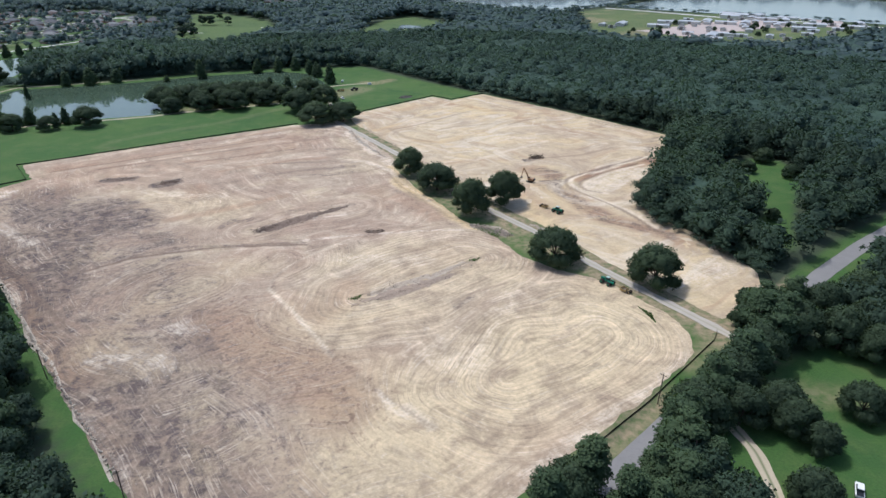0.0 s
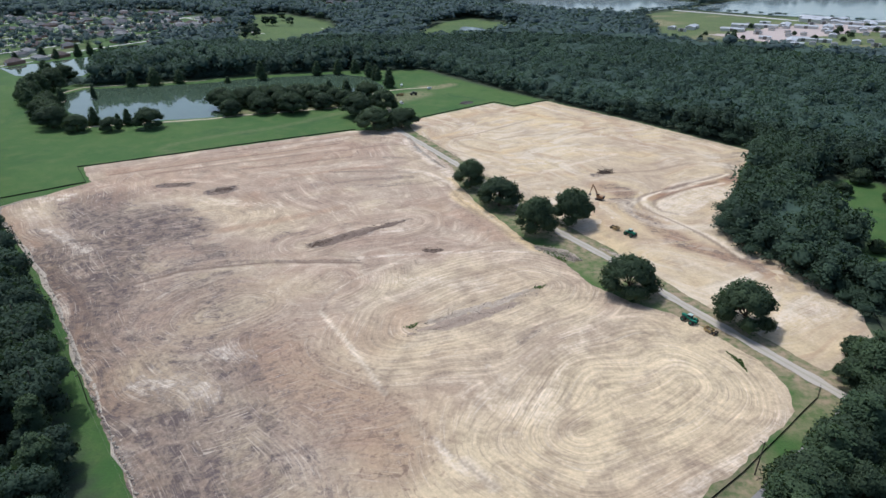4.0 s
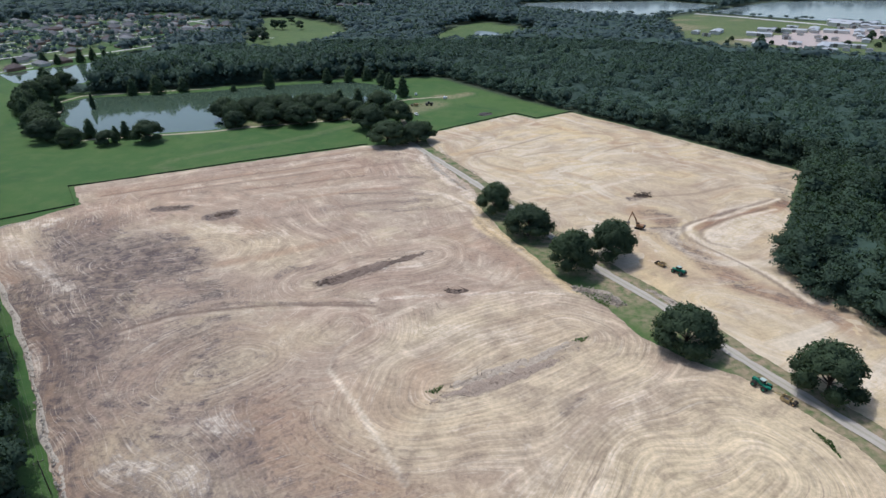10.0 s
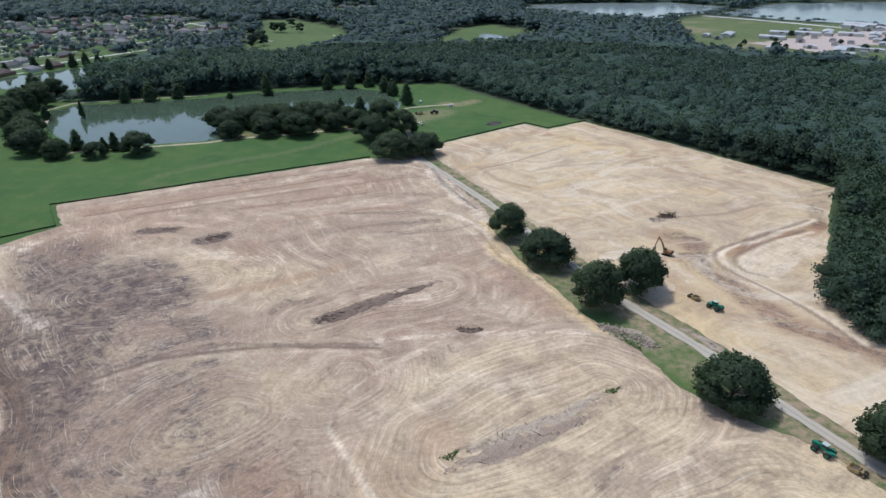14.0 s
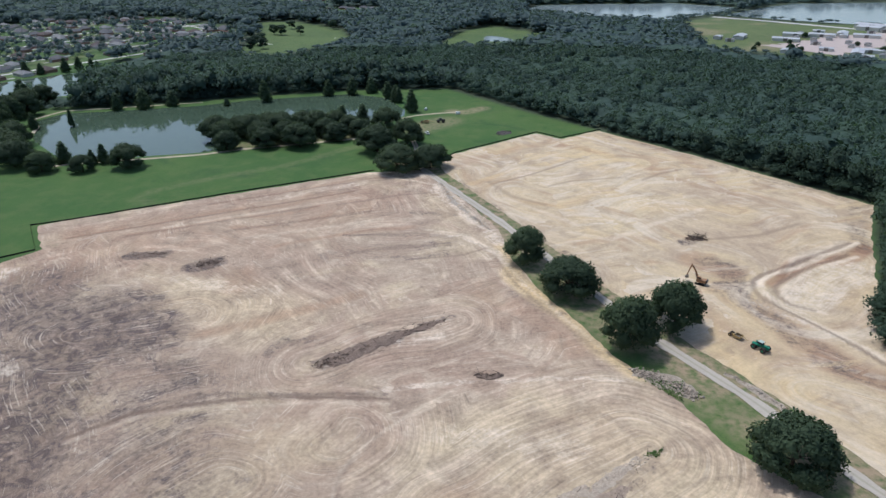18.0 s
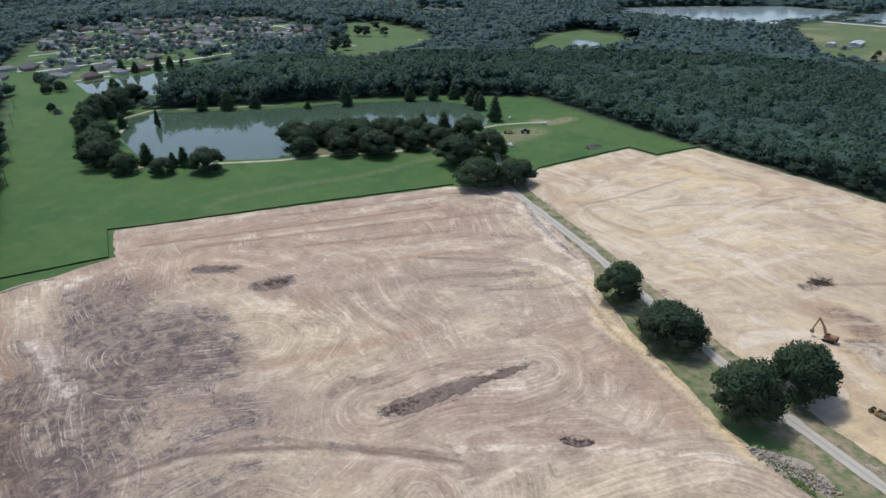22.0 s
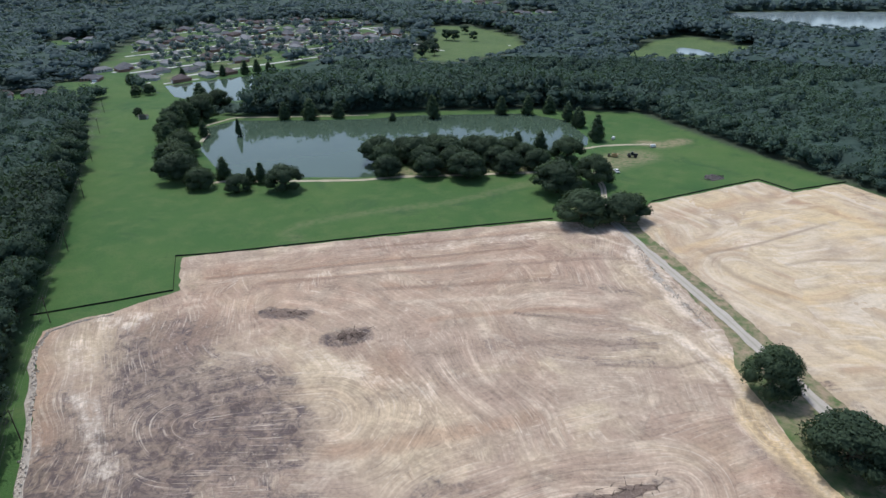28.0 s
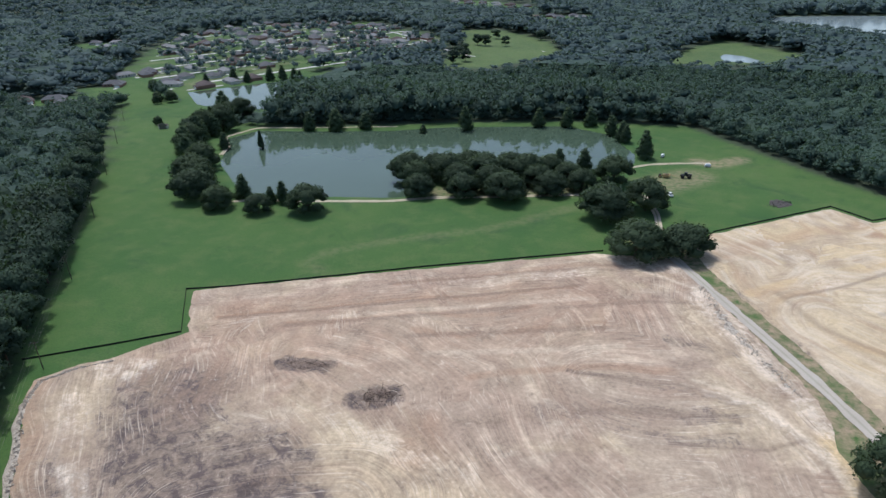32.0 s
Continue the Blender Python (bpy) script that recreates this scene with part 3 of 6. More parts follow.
    pale = best([
        (0.7, [(-206, 260), (-198, 254), (-176, 237)], 6, 0.8), (0.6, [(-230, 290), (-217, 295)], 9, 0.9), (0.45, [(-226, 278), (-212, 268)], 8, 0.9), (0.9, [(82, 303), (92, 312), (108, 332)], 12, 0.6), (0.7, [(90, 206), (108, 212)], 13, 0.8),
        (0.5, [(-20, 145), (-8, 132), (-1, 125)], 2.2, 0.6), (0.6, [(-86, 176), (-80, 174)], 8, 0.8), (0.5, [(-100, 158), (-88, 150)], 12, 0.9),
        (0.75, [(-104, 427), (-70, 424), (-50, 388), (-36, 360), (-28, 344)], 7, 0.7), (0.35, [(-5, 162), (10, 160), (24, 188)], 16, 0.9), (0.5, [(-60, 237), (-14, 250), (24, 254)], 1.8, 0.5), (0.6, [(-66, 350), (-44, 346), (-32, 334), (-26, 322)], 2.4, 0.6),
        (0.4, [(-20, 430), (60, 380)], 18, 0.9), (0.55, [(74, 158), (57, 142), (21, 110), (-10, 80)], 5, 0.8), (0.45, [(-40, 225), (-10, 219)], 8, 0.8), (0.55, [(62, 300), (76, 284), (100, 262)], 3, 0.7), (0.5, [(-76, 246), (-46, 272)], 3, 0.7),
        (0.45, [(0, 366), (38, 373)], 6, 0.9), (0.4, [(-100, 410), (-150, 384)], 8, 0.9), (0.6, [(66, 325), (68, 305), (78, 290)], 2.5, 0.6), (0.4, [(-150, 300), (-110, 290)], 9, 0.9), (0.4, [(-74, 104), (-108, 139), (-131, 164), (-165, 202), (-213, 249), (-237, 270)], 2.2, 0.6)])
    warm = best([
        (0.9, [(-27, 336), (-20, 312), (-8, 292), (6, 270), (14, 257)], 6, 0.7), (0.72, [(-10, 420), (42, 384), (10, 354)], 28, 0.9), (0.72, [(72, 242), (51, 260), (92, 212)], 20, 0.9), (0.62, [(10, 470), (60, 440)], 38, 0.9),
        (0.5, [(20, 330), (60, 370), (110, 390)], 20, 0.9), (0.75, [(-10, 125), (40, 165), (62, 185)], 42, 0.8), (0.5, [(-40, 170), (10, 215)], 40, 0.9), (0.6, [(60, 300), (110, 230)], 40, 0.9), (0.55, [(20, 500), (120, 400)], 40, 0.8),
        (0.45, [(-142, 289), (-120, 280), (-106, 272)], 26, 0.9), (0.40, [(-40, 225), (-10, 235), (10, 232)], 12, 0.9), (0.40, [(-100, 190), (-80, 215)], 16, 0.9), (0.45, [(-104, 162), (-92, 152)], 16, 0.9), (0.35, [(-60, 395), (-50, 370)], 12, 0.9)])
    warm = np.maximum(warm, cream * (0.6 + 0.6 * value_noise(x, y, 40, 46)))
    rust = best([
        (1.1, [(69, 314), (76, 320), (86, 327), (100, 337), (120, 352)], 5.5, 0.7), (0.85, [(50, 332), (58, 322), (56, 304), (66, 284), (78, 264), (100, 240)], 11, 0.85), (0.5, [(-60, 440), (-20, 480), (6, 498)], 6, 0.8), (0.75, [(6, 488), (16, 482), (36, 458), (60, 440)], 6, 0.8), (0.5, [(52, 508), (72, 470), (87, 408)], 6, 0.8), (0.45, [(35, 296), (48, 284), (58, 268)], 14, 0.9), (0.45, [(-214, 338), (-162, 362), (-112, 394)], 12, 0.9),
        (0.5, [(-242, 280), (-219, 256), (-196, 234)], 6, 0.8), (0.3, [(-200, 320), (-100, 380)], 45, 0.9), (0.7, [(-215, 331), (-160, 364), (-104, 398)], 2.2, 0.6), (0.6, [(-190, 336), (-150, 356), (-120, 374)], 2.6, 0.7), (0.55, [(-150, 344), (-120, 358), (-90, 372)], 3.0, 0.7), (0.5, [(-170, 374), (-120, 404), (-96, 418)], 2.4, 0.7), (0.5, [(-120, 330), (-92, 346), (-70, 356)], 3.0, 0.7), (0.5, [(-128, 262), (-100, 276), (-78, 292)], 4, 0.8), (0.55, [(-74, 178), (-48, 155), (-30, 138)], 20, 0.8), (0.3, [(-60, 190), (-40, 180), (-36, 200)], 10, 0.9),
        (0.45, [(-125, 308), (-122, 292)], 8, 0.8), (0.5, [(-180, 222), (-130, 172), (-104, 146)], 7, 0.8), (0.4, [(-20, 292), (-2, 268)], 8, 0.9), (0.35, [(-34, 300), (-26, 285)], 12, 0.9), (0.5, [(-21, 389), (-5, 384), (12, 392)], 4, 0.7),
        (0.45, [(2, 345), (16, 350), (38, 352)], 5, 0.8), (0.4, [(57, 434), (70, 418), (110, 400)], 5, 0.8)])
    DIAGONAL = [(-43, 414), (-25, 430), (-8, 447), (10, 462), (26, 472)]
    ochre = best([
        (0.85, [(-28, 338), (-20, 312), (-8, 292), (6, 270), (13, 258)], 5.5, 0.8), (0.6, [(35, 294), (45, 264), (60, 246)], 9, 0.9), (0.45, [(92, 300), (104, 318)], 7, 0.9), (0.5, [(-21, 389), (-5, 384), (6, 366)], 5, 0.8),
        (0.5, [(14, 420), (40, 384), (82, 388)], 9, 0.9), (0.6, [(20, 478), (34, 462)], 9, 0.9), (0.6, DIAGONAL, 4, 0.7), (0.4, [(-4, 470), (30, 440)], 8, 0.9), (0.5, [(4, 366), (10, 352)], 5, 0.9), (0.35, [(70, 230), (96, 204)], 8, 0.9)])
    BOWL_OUT = [(117, 353), (109, 347.5), (101, 342), (92, 335), (84, 329), (77, 325), (71, 321), (66, 316), (64, 309), (65.5, 301), (68.5, 296), (72.5, 291), (78, 283), (84, 275), (88, 266), (92, 254)]
    BOWL_IN = [(111, 341), (103, 336), (95, 331.5), (85, 324), (77, 317), (72, 311), (71, 305), (73, 299.5), (80, 296)]
    line_at = lambda rows: np.maximum.reduce([amount * (1 - step(line_distance(line, x, y), r * 0.35, r)) for amount, line, r in rows])
    rut_line = line_at([
        (0.9, [(-138, 214), (-125, 225), (-110, 230), (-94, 234), (-75, 236), (-57, 237)], 1.1), (0.8, [(-177, 224), (-155, 203), (-125, 175)], 1.3), (0.55, [(-62, 213), (-64, 207), (-63, 201)], 1.1), (0.3, [(0, 102), (26, 126), (52, 149)], 1.0),
        (0.25, [(-6, 106), (18, 128), (44, 151)], 0.9), (0.5, [(-38, 163), (-18, 141), (-2, 126)], 0.9), (0.5, [(5, 186), (10, 196), (24, 204)], 0.9), (0.5, [(-94, 343), (-66, 348), (-52, 346)], 1.2), (0.5, [(-66, 322), (-44, 328), (-34, 336)], 1.0),
        (0.45, [(-31, 329), (-22, 306), (-10, 286), (4, 264)], 0.9), (0.5, [(-216, 330), (-160, 363), (-104, 397)], 1.6), (0.45, [(-192, 334), (-150, 357), (-118, 375)], 1.8), (0.45, [(-150, 343), (-120, 357), (-90, 371)], 2.0), (0.4, [(-172, 373), (-120, 403), (-98, 417)], 1.6), (0.4, [(-108, 378), (-78, 394), (-64, 398)], 1.8), (0.4, [(-90, 326), (-70, 334), (-50, 338)], 2.4), (0.4, [(-5, 412), (8, 421), (34, 428)], 1.6), (0.4, [(45, 425), (56, 436), (70, 445)], 1.6), (0.5, [(-34, 413), (-13, 430), (16, 461)], 1.2), (0.35, [(-36, 416), (-24, 396), (-8, 386)], 1.8), (0.4, [(60, 352), (82, 358), (104, 372)], 1.6), (0.7, BOWL_OUT, 1.5), (0.6, BOWL_IN, 1.2)])
    scar = line_at([
        (0.35, [(-38, 244), (-50, 232), (-60, 219)], 0.9), (0.5, [(-60, 219), (-64, 209), (-64, 200)], 0.9), (0.85, [(-64, 200), (-52, 184), (-40, 167), (-34, 158)], 1.0), (0.28, [(-137, 212), (-124, 223), (-109, 228), (-75, 234), (-57, 235)], 1.0), (0.6, [(-10, 135), (-3, 127)], 2.2),
        (0.5, [(-62, 352), (-44, 348), (-33, 336), (-27, 324)], 1.4), (0.8, [(x + 2.4, y - 0.8) for x, y in BOWL_OUT], 1.8), (0.7, [(x + 2.6, y - 1.2) for x, y in BOWL_IN], 1.6), (0.5, [(-29, 330), (-19, 307), (-7, 286), (7, 264)], 0.9), (0.5, [(-104, 425), (-60, 408), (-48, 384)], 1.4), (0.5, [(2, 355), (18, 348), (40, 367), (66, 386)], 2.4), (0.45, [(-27, 394), (-8, 376), (6, 362)], 2.2), (0.25, [(-180, 344), (-130, 372), (-100, 388)], 2.0), (0.25, [(-140, 336), (-104, 352), (-84, 362)], 2.2), (0.4, [(70, 250), (88, 232), (100, 216)], 2.4)])
    clod = best([(1.0, [(-74, 180), (-50, 158), (-26, 134)], 26, 0.7), (0.6, [(-160, 262), (-150, 215)], 26, 0.8), (0.5, [(-70, 112), (-48, 96)], 20, 0.8)])
    crisp = np.maximum.reduce([1 - step(line_distance(LOOPS[k], wx, wy), r - 8, r + 4) for k, r in ((0, 38), (3, 30), (1, 16), (4, 16), (5, 10), (6, 14))] + [1 - step(line_distance([(80, 300), (112, 342)], wx, wy), 20, 32)])
    berm = 0.35 * strip([(-136, 217), (-114, 231), (-84, 236), (-58, 237)], 1.5) + 0.5 * strip([(-62, 205), (-60, 196), (-50, 183), (-38, 165)], 1.5)
    berm = berm + 0.6 * strip([(120, 358), (90, 334), (70, 316), (68, 296), (82, 276)], 2.5)
    z = 0.07 + 0.30 * (value_noise(x, y, 9, 41) * value_noise(x, y, 30, 42)) + 0.12 * value_noise(x, y, 2.2, 43) + berm
    z = 0.05 + (z - 0.05) * step(d, 0, 3)
    verts = np.stack([x, y, z], 1)
    ob = new(name, raw_mesh(name, verts, faces, EARTH, True, lane=lane_m, cross=cross, crisp=crisp, dark=dark, pale=pale, warm=warm, rust=rust, clod=clod, ochre=ochre, rut_line=rut_line, scar=scar, calm=np.full(x.shape, 1.0 if cream else 0.0)))
    return tagged(ob, label, "bare ground", kind="structure")


field("graded_field_west", WEST_FIELD, "graded bare tan and pinkish clay soil with looping machine tracks")
field("graded_field_east", EAST_FIELD, "graded bare yellowish clay soil with darker wheel tracks", cream=0.48)

# ---- roads, paths and water ----
tagged(new("gravel_lane", ribbon("gravel_lane", LANE, 4.0, GRAVEL, 0.16, 1.5, 0.5, 0.05, 9)), "straight pale gravel lane between the graded fields", "road", kind="structure")
tagged(new("highway", ribbon("highway", HIGHWAY, 6.4, ASPHALT, 0.12, wobble=0.1, crown=0.08)), "worn grey asphalt country road under trees", "road", kind="structure")
tagged(new("driveway", ribbon("driveway", [(70, 138), (73, 134), (76, 127), (78, 118), (77, 106), (74, 92)], 3.4, DIRT_TRACK, 0.14, 1.0)), "pale dirt driveway with a grassy middle", "driveway", kind="structure")
tagged(new("dam_path", ribbon("dam_path", [(-292, 420), (-283, 427), (-262, 434), (-243, 440), (-212, 451), (-193, 463), (-168, 473), (-120, 494), (-92, 502), (-84, 478), (-80, 452), (-73, 433)], 3.0, DIRT_TRACK, 0.12, 1.5)), "sandy footpath along the pond bank", "path", kind="structure")
tagged(new("yard_path", ribbon("yard_path", [(-112, 538), (-104, 546), (-95, 555), (-80, 562), (-63, 568)], 2.6, DIRT_TRACK, 0.12, 1.5)), "sandy path curving across the grass beside the pond", "path", kind="structure")
tagged(new("bank_path", ribbon("bank_path", [(-350, 488), (-358, 505), (-376, 522), (-370, 550), (-325, 566), (-274, 586)], 2.4, DIRT_TRACK, 0.12, 1.5)), "sandy path round the far bank of the pond", "path", kind="structure")


def water_sheet(name, poly, material, z, label):
    bm = bmesh.new()
    c = np.mean(poly, axis=0)
    f = bm.faces.new([bm.verts.new((x + (x - c[0]) * 0.01, y + (y - c[1]) * 0.01, z)) for x, y in poly])
    f.normal_update()
    if f.normal.z < 0:
        f.normal_flip()
    me = bpy.data.meshes.new(name)
    bmesh.ops.triangulate(bm, faces=[f])
    bm.to_mesh(me)
    bm.free()
    me.materials.append(material)
    return tagged(new(name, me), label, "water", kind="structure")


water_sheet("water_pond", POND, POND_WATER, -0.35, "still murky green pond reflecting the sky")
water_sheet("water_back_pond", BACK_POND, POND_WATER, -0.35, "still pond below the houses")
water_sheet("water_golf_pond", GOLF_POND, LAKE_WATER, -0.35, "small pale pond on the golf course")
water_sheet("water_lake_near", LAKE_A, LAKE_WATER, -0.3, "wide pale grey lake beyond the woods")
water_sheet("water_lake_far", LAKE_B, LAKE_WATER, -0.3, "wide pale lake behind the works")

# where the houses of the settlement stand: both sides of parallel streets
STREETS, HOMES = [], []
layout = np.random.RandomState(19)
street_way = np.array((math.cos(radians(63)), math.sin(radians(63))))
street_side = np.array((-street_way[1], street_way[0]))
for k in range(-9, 10):
    mid = np.array((-640.0, 880.0)) + street_side * 62 * k
    run = [s for s in np.arange(-460, 461, 12.0) if inside(HAMLET, *(mid + street_way * s)) and edge_distance(BACK_POND, *(mid + street_way * s)) < -14 and edge_distance(GOLF, *(mid + street_way * s)) < -10]
    if len(run) > 8:
        STREETS.append([tuple(mid + street_way * s) for s in (run[0], run[len(run) // 2], run[-1])])
    for s in run[::2]:
        for side in (-1, 1):
            x, y = mid + street_way * (s + layout.uniform(-3, 3)) + street_side * side * 21
            if inside(HAMLET, x, y) and edge_distance(BACK_POND, x, y) < -16 and edge_distance(GOLF, x, y) < -12 and y > 560 and layout.rand() < 0.56:
                HOMES.append((x, y, 63 + 90 * side + layout.uniform(-4, 4)))
HOMES += [(-604, 570, 40), (-580, 556, 130), (-552, 655, 20), (-640, 680, 70), (-628, 556, 60), (-562, 538, 20), (-610, 640, 30), (-900, 868, 40), (-850, 842, 120), (-870, 880, 30)]
HOMES += [(-372 + 19 * k, 1340 + 4 * k + 26 * (k % 2), 10 * k) for k in range(5)] + [(-650 + 22 * k, 1650 - 14 * k + 40 * (k % 2), 35 * k) for k in range(10)]

# ---- trees ----
def icosphere(level):
    bm = bmesh.new()
    bmesh.ops.create_icosphere(bm, subdivisions=level, radius=1)
    v = np.array([p.co for p in bm.verts])
    f = np.array([[p.index for p in q.verts] for q in bm.faces])
    bm.free()
    return v, f


def cards(centres, outward, size, rng, jitter=0.8):
    """Leaf sprays: small ragged triangles that face roughly outward."""
    n = len(centres)
    nrm = outward + rng.normal(0, jitter, (n, 3))
    nrm *= np.where((nrm * outward).sum(1) < 0, -1, 1)[:, None]
    nrm /= np.linalg.norm(nrm, axis=1)[:, None] + 1e-9
    a = np.cross(nrm, rng.normal(0, 1, (n, 3)))
    a /= np.linalg.norm(a, axis=1)[:, None] + 1e-9
    b = np.cross(nrm, a)
    s = size * rng.uniform(0.6, 1.35, (n, 1))
    bend = nrm * s * 0.25 * rng.normal(0, 1, (n, 1))
    corners = [centres + a * s * 1.15 + bend, centres - a * s * 0.55 + b * s * 0.85, centres - a * s * 0.55 - b * s * 0.85]
    return np.stack(corners, 1).reshape(-1, 3), np.arange(3 * n).reshape(-1, 3), np.repeat(outward * 0.8 + nrm * 0.3, 3, axis=0)


def shaded(me, normals):
    """Give the leaves the soft normals of the mass that they belong to."""
    normals = normals / (np.linalg.norm(normals, axis=1)[:, None] + 1e-9)
    me.attributes.new("custom_normal", "FLOAT_VECTOR", "POINT").data.foreach_set("vector", normals.astype(np.float32).ravel())
    me.update()
    return me


def lobes_of(kind, rng):
    """Centres and radii of the leaf masses of a crown, for a tree 1 high and about 1 wide."""
    if kind == "oak":
        n = 26
        ang, r = np.arange(n) * 2.4 + rng.uniform(0, 0.7, n), np.sqrt((np.arange(n) + 0.6) / n) * 0.41
        z = 0.78 - 2.6 * r ** 2 + rng.uniform(-0.05, 0.06, n)
        z[-9:] = rng.uniform(0.22, 0.46, 9)
        return np.stack([r * np.cos(ang), r * np.sin(ang), z], 1), rng.uniform(0.12, 0.19, n)
    if kind == "cone":
        n = 16
        z = np.linspace(0.12, 0.93, n)
        ang, r = np.arange(n) * 2.4, 0.15 * (1 - z) + 0.02
        return np.stack([r * np.cos(ang), r * np.sin(ang), z], 1), 0.175 * (1.08 - z) ** 0.6 + 0.02
    if kind == "pine":
        n = 16
        z = rng.uniform(0.42, 0.97, n)
        ang, r = np.arange(n) * 2.4, 0.24 * (1.12 - z) * rng.uniform(0.5, 1.3, n)
        return np.stack([r * np.cos(ang), r * np.sin(ang), z], 1), rng.uniform(0.075, 0.13, n) * (1.5 - 0.7 * z)
    n = 13  # tall woodland crown
    ang, r = np.arange(n) * 2.4 + rng.uniform(0, 0.6, n), np.sqrt((np.arange(n) + 0.5) / n) * 0.29
    z = 0.80 - 1.1 * r ** 1.5 + rng.uniform(-0.14, 0.10, n)
    r[6:9], z[6:9] = 0.20, rng.uniform(0.22, 0.40, 3)
    return np.stack([r * np.cos(ang), r * np.sin(ang), z], 1), rng.uniform(0.12, 0.19, n)


def crown_mesh(name, kind, count, leaf, material, seed, core_size=0.78, mass=False):
    """Leaf sprays over lobes. Inside: a core to each lobe, or with mass one lumpy core for the whole crown."""
    rng = np.random.RandomState(seed)
    centre, radius = lobes_of(kind, rng)
    pick = rng.choice(len(centre), count, p=radius ** 2 / (radius ** 2).sum())
    way = rng.normal(0, 1, (count, 3))
    way[:, 2] = np.where(way[:, 2] < -0.3, -way[:, 2] * rng.uniform(-0.4, 1, count), way[:, 2])
    way /= np.linalg.norm(way, axis=1)[:, None]
    far = rng.uniform(0.74, 1.16, (count, 1)) * (1 + 0.15 * np.sin(way[:, :1] * 9 + pick[:, None] * 2.1) * np.cos(way[:, 1:2] * 8))
    c = centre[pick] + way * radius[pick][:, None] * far
    whole = (c - (0, 0, 0.42)) / (np.linalg.norm(c - (0, 0, 0.42), axis=1)[:, None] + 0.05)
    V, F, N = cards(c, 0.42 * way + 0.58 * whole, leaf, rng)
    sets, shade, tris, base = [V], [N], [F], len(V)
    if mass:
        iv, jf = icosphere(2)
        flat = 1 + 0.16 * rng.normal(0, 1, (len(iv), 1)).clip(-1.5, 1.5)
        reach = np.percentile(np.hypot(c[:, 0], c[:, 1]), 88)
        lo, hi = np.percentile(c[:, 2], (6, 94))
        sets.append(iv * flat * core_size * (reach, reach, (hi - lo) / 2) + (0, 0, (hi + lo) / 2))
        shade.append(iv)
        tris.append(jf + base)
    else:
        iv, jf = icosphere(1)
        for p, r in zip(centre, radius):
            bumps = 1 + 0.18 * rng.normal(0, 1, (len(iv), 1)).clip(-1.5, 1.5)
            sets.append(p + iv * r * core_size * bumps)
            shade.append(iv)
            tris.append(jf + base)
            base += len(iv)
    return shaded(raw_mesh(name, np.concatenate(sets), np.concatenate(tris), material, True), np.concatenate(shade))


def trunk_mesh(name, kind, material, seed):
    """A tapered trunk with limbs up into the crown, for a tree 1 high."""
    rng = np.random.RandomState(seed)
    centre, _ = lobes_of(kind, np.random.RandomState(seed))
    bm = bmesh.new()

    def limb(points, r0, r1):
        rings = []
        for k, p in enumerate(points):
            r = r0 + (r1 - r0) * k / (len(points) - 1)
            rings.append([bm.verts.new((p[0] + r * math.cos(a), p[1] + r * math.sin(a), p[2])) for a in (0, 1.05, 2.09, 3.14, 4.19, 5.24)])
        for lo, hi in zip(rings, rings[1:]):
            for i in range(6):
                bm.faces.new((lo[i], lo[(i + 1) % 6], hi[(i + 1) % 6], hi[i]))
        bm.faces.new(rings[-1])

    fork = 0.22 if kind == "oak" else 0.45
    top = 0.5 if kind == "oak" else 0.93
    limb([(0, 0, -0.02), (0.004, 0, 0.03), (0.008, 0.005, fork), (0.0, 0.01, top)], 0.035 if kind == "oak" else 0.022, 0.008)
    for p in centre[::2]:
        mid = (p[0] * 0.45, p[1] * 0.45, fork + (p[2] - fork) * 0.35)
        limb([(0.005, 0, fork * rng.uniform(0.7, 1.1)), mid, tuple(p)], 0.015, 0.005)
    me = bpy.data.meshes.new(name)
    bm.to_mesh(me)
    bm.free()
    me.materials.append(material)
    return me


def tree_model(name, kind, count, leaf, material, seed, label, category="tree"):
    root = tagged(new(name), label, category)
    for part_name, me in (("trunk", trunk_mesh("trunk", kind, BARK, seed)), ("crown", crown_mesh("crown", kind, count, leaf, material, seed))):
        new(part_name, me).parent = root
    return root


MODELS, USED = {}, set()


def plant(key, x, y, height, wide, turn, z=0.0, label="", group=""):
    """Stand a tree of a model at a place: height in metres, wide: crown's width over the model's own."""
    m = pose(x, y, z, 0, 0, turn) @ Matrix.Diagonal((height * wide, height * wide, height, 1))
    if key in USED:
        ob = copy_thing(MODELS[key], m @ Matrix.Diagonal([1 / v for v in MODELS[key].scale] + [1]))
    else:
        ob = MODELS[key]
        ob.matrix_basis = m
        USED.add(key)
    if label:
        ob["label"] = label
    if group:
        ob["group"] = group
    return ob


for k in range(3):
    MODELS["oak", k] = tree_model("oak_tree", "oak", 7500, 0.0215, OAK_LEAF, 11 + k, "broad dark green live oak with a rounded dense crown")
for k in range(2):
    MODELS["cone", k] = tree_model("cypress_tree", "cone", 2600, 0.021, PINE_LEAF, 31 + k, "narrow conical dark green cypress by the pond")
for k in range(2):
    MODELS["pine", k] = tree_model("pine_tree", "pine", 4600, 0.017, PINE_LEAF, 41 + k, "tall pine with an open tufted dark green crown")
for k in range(3):
    MODELS["broad", k] = tree_model("woodland_tree", "broad", 3200, 0.025, NEAR_LEAF, 51 + k, "tall broadleaf tree at the edge of the woods")

rng = np.random.RandomState(7)
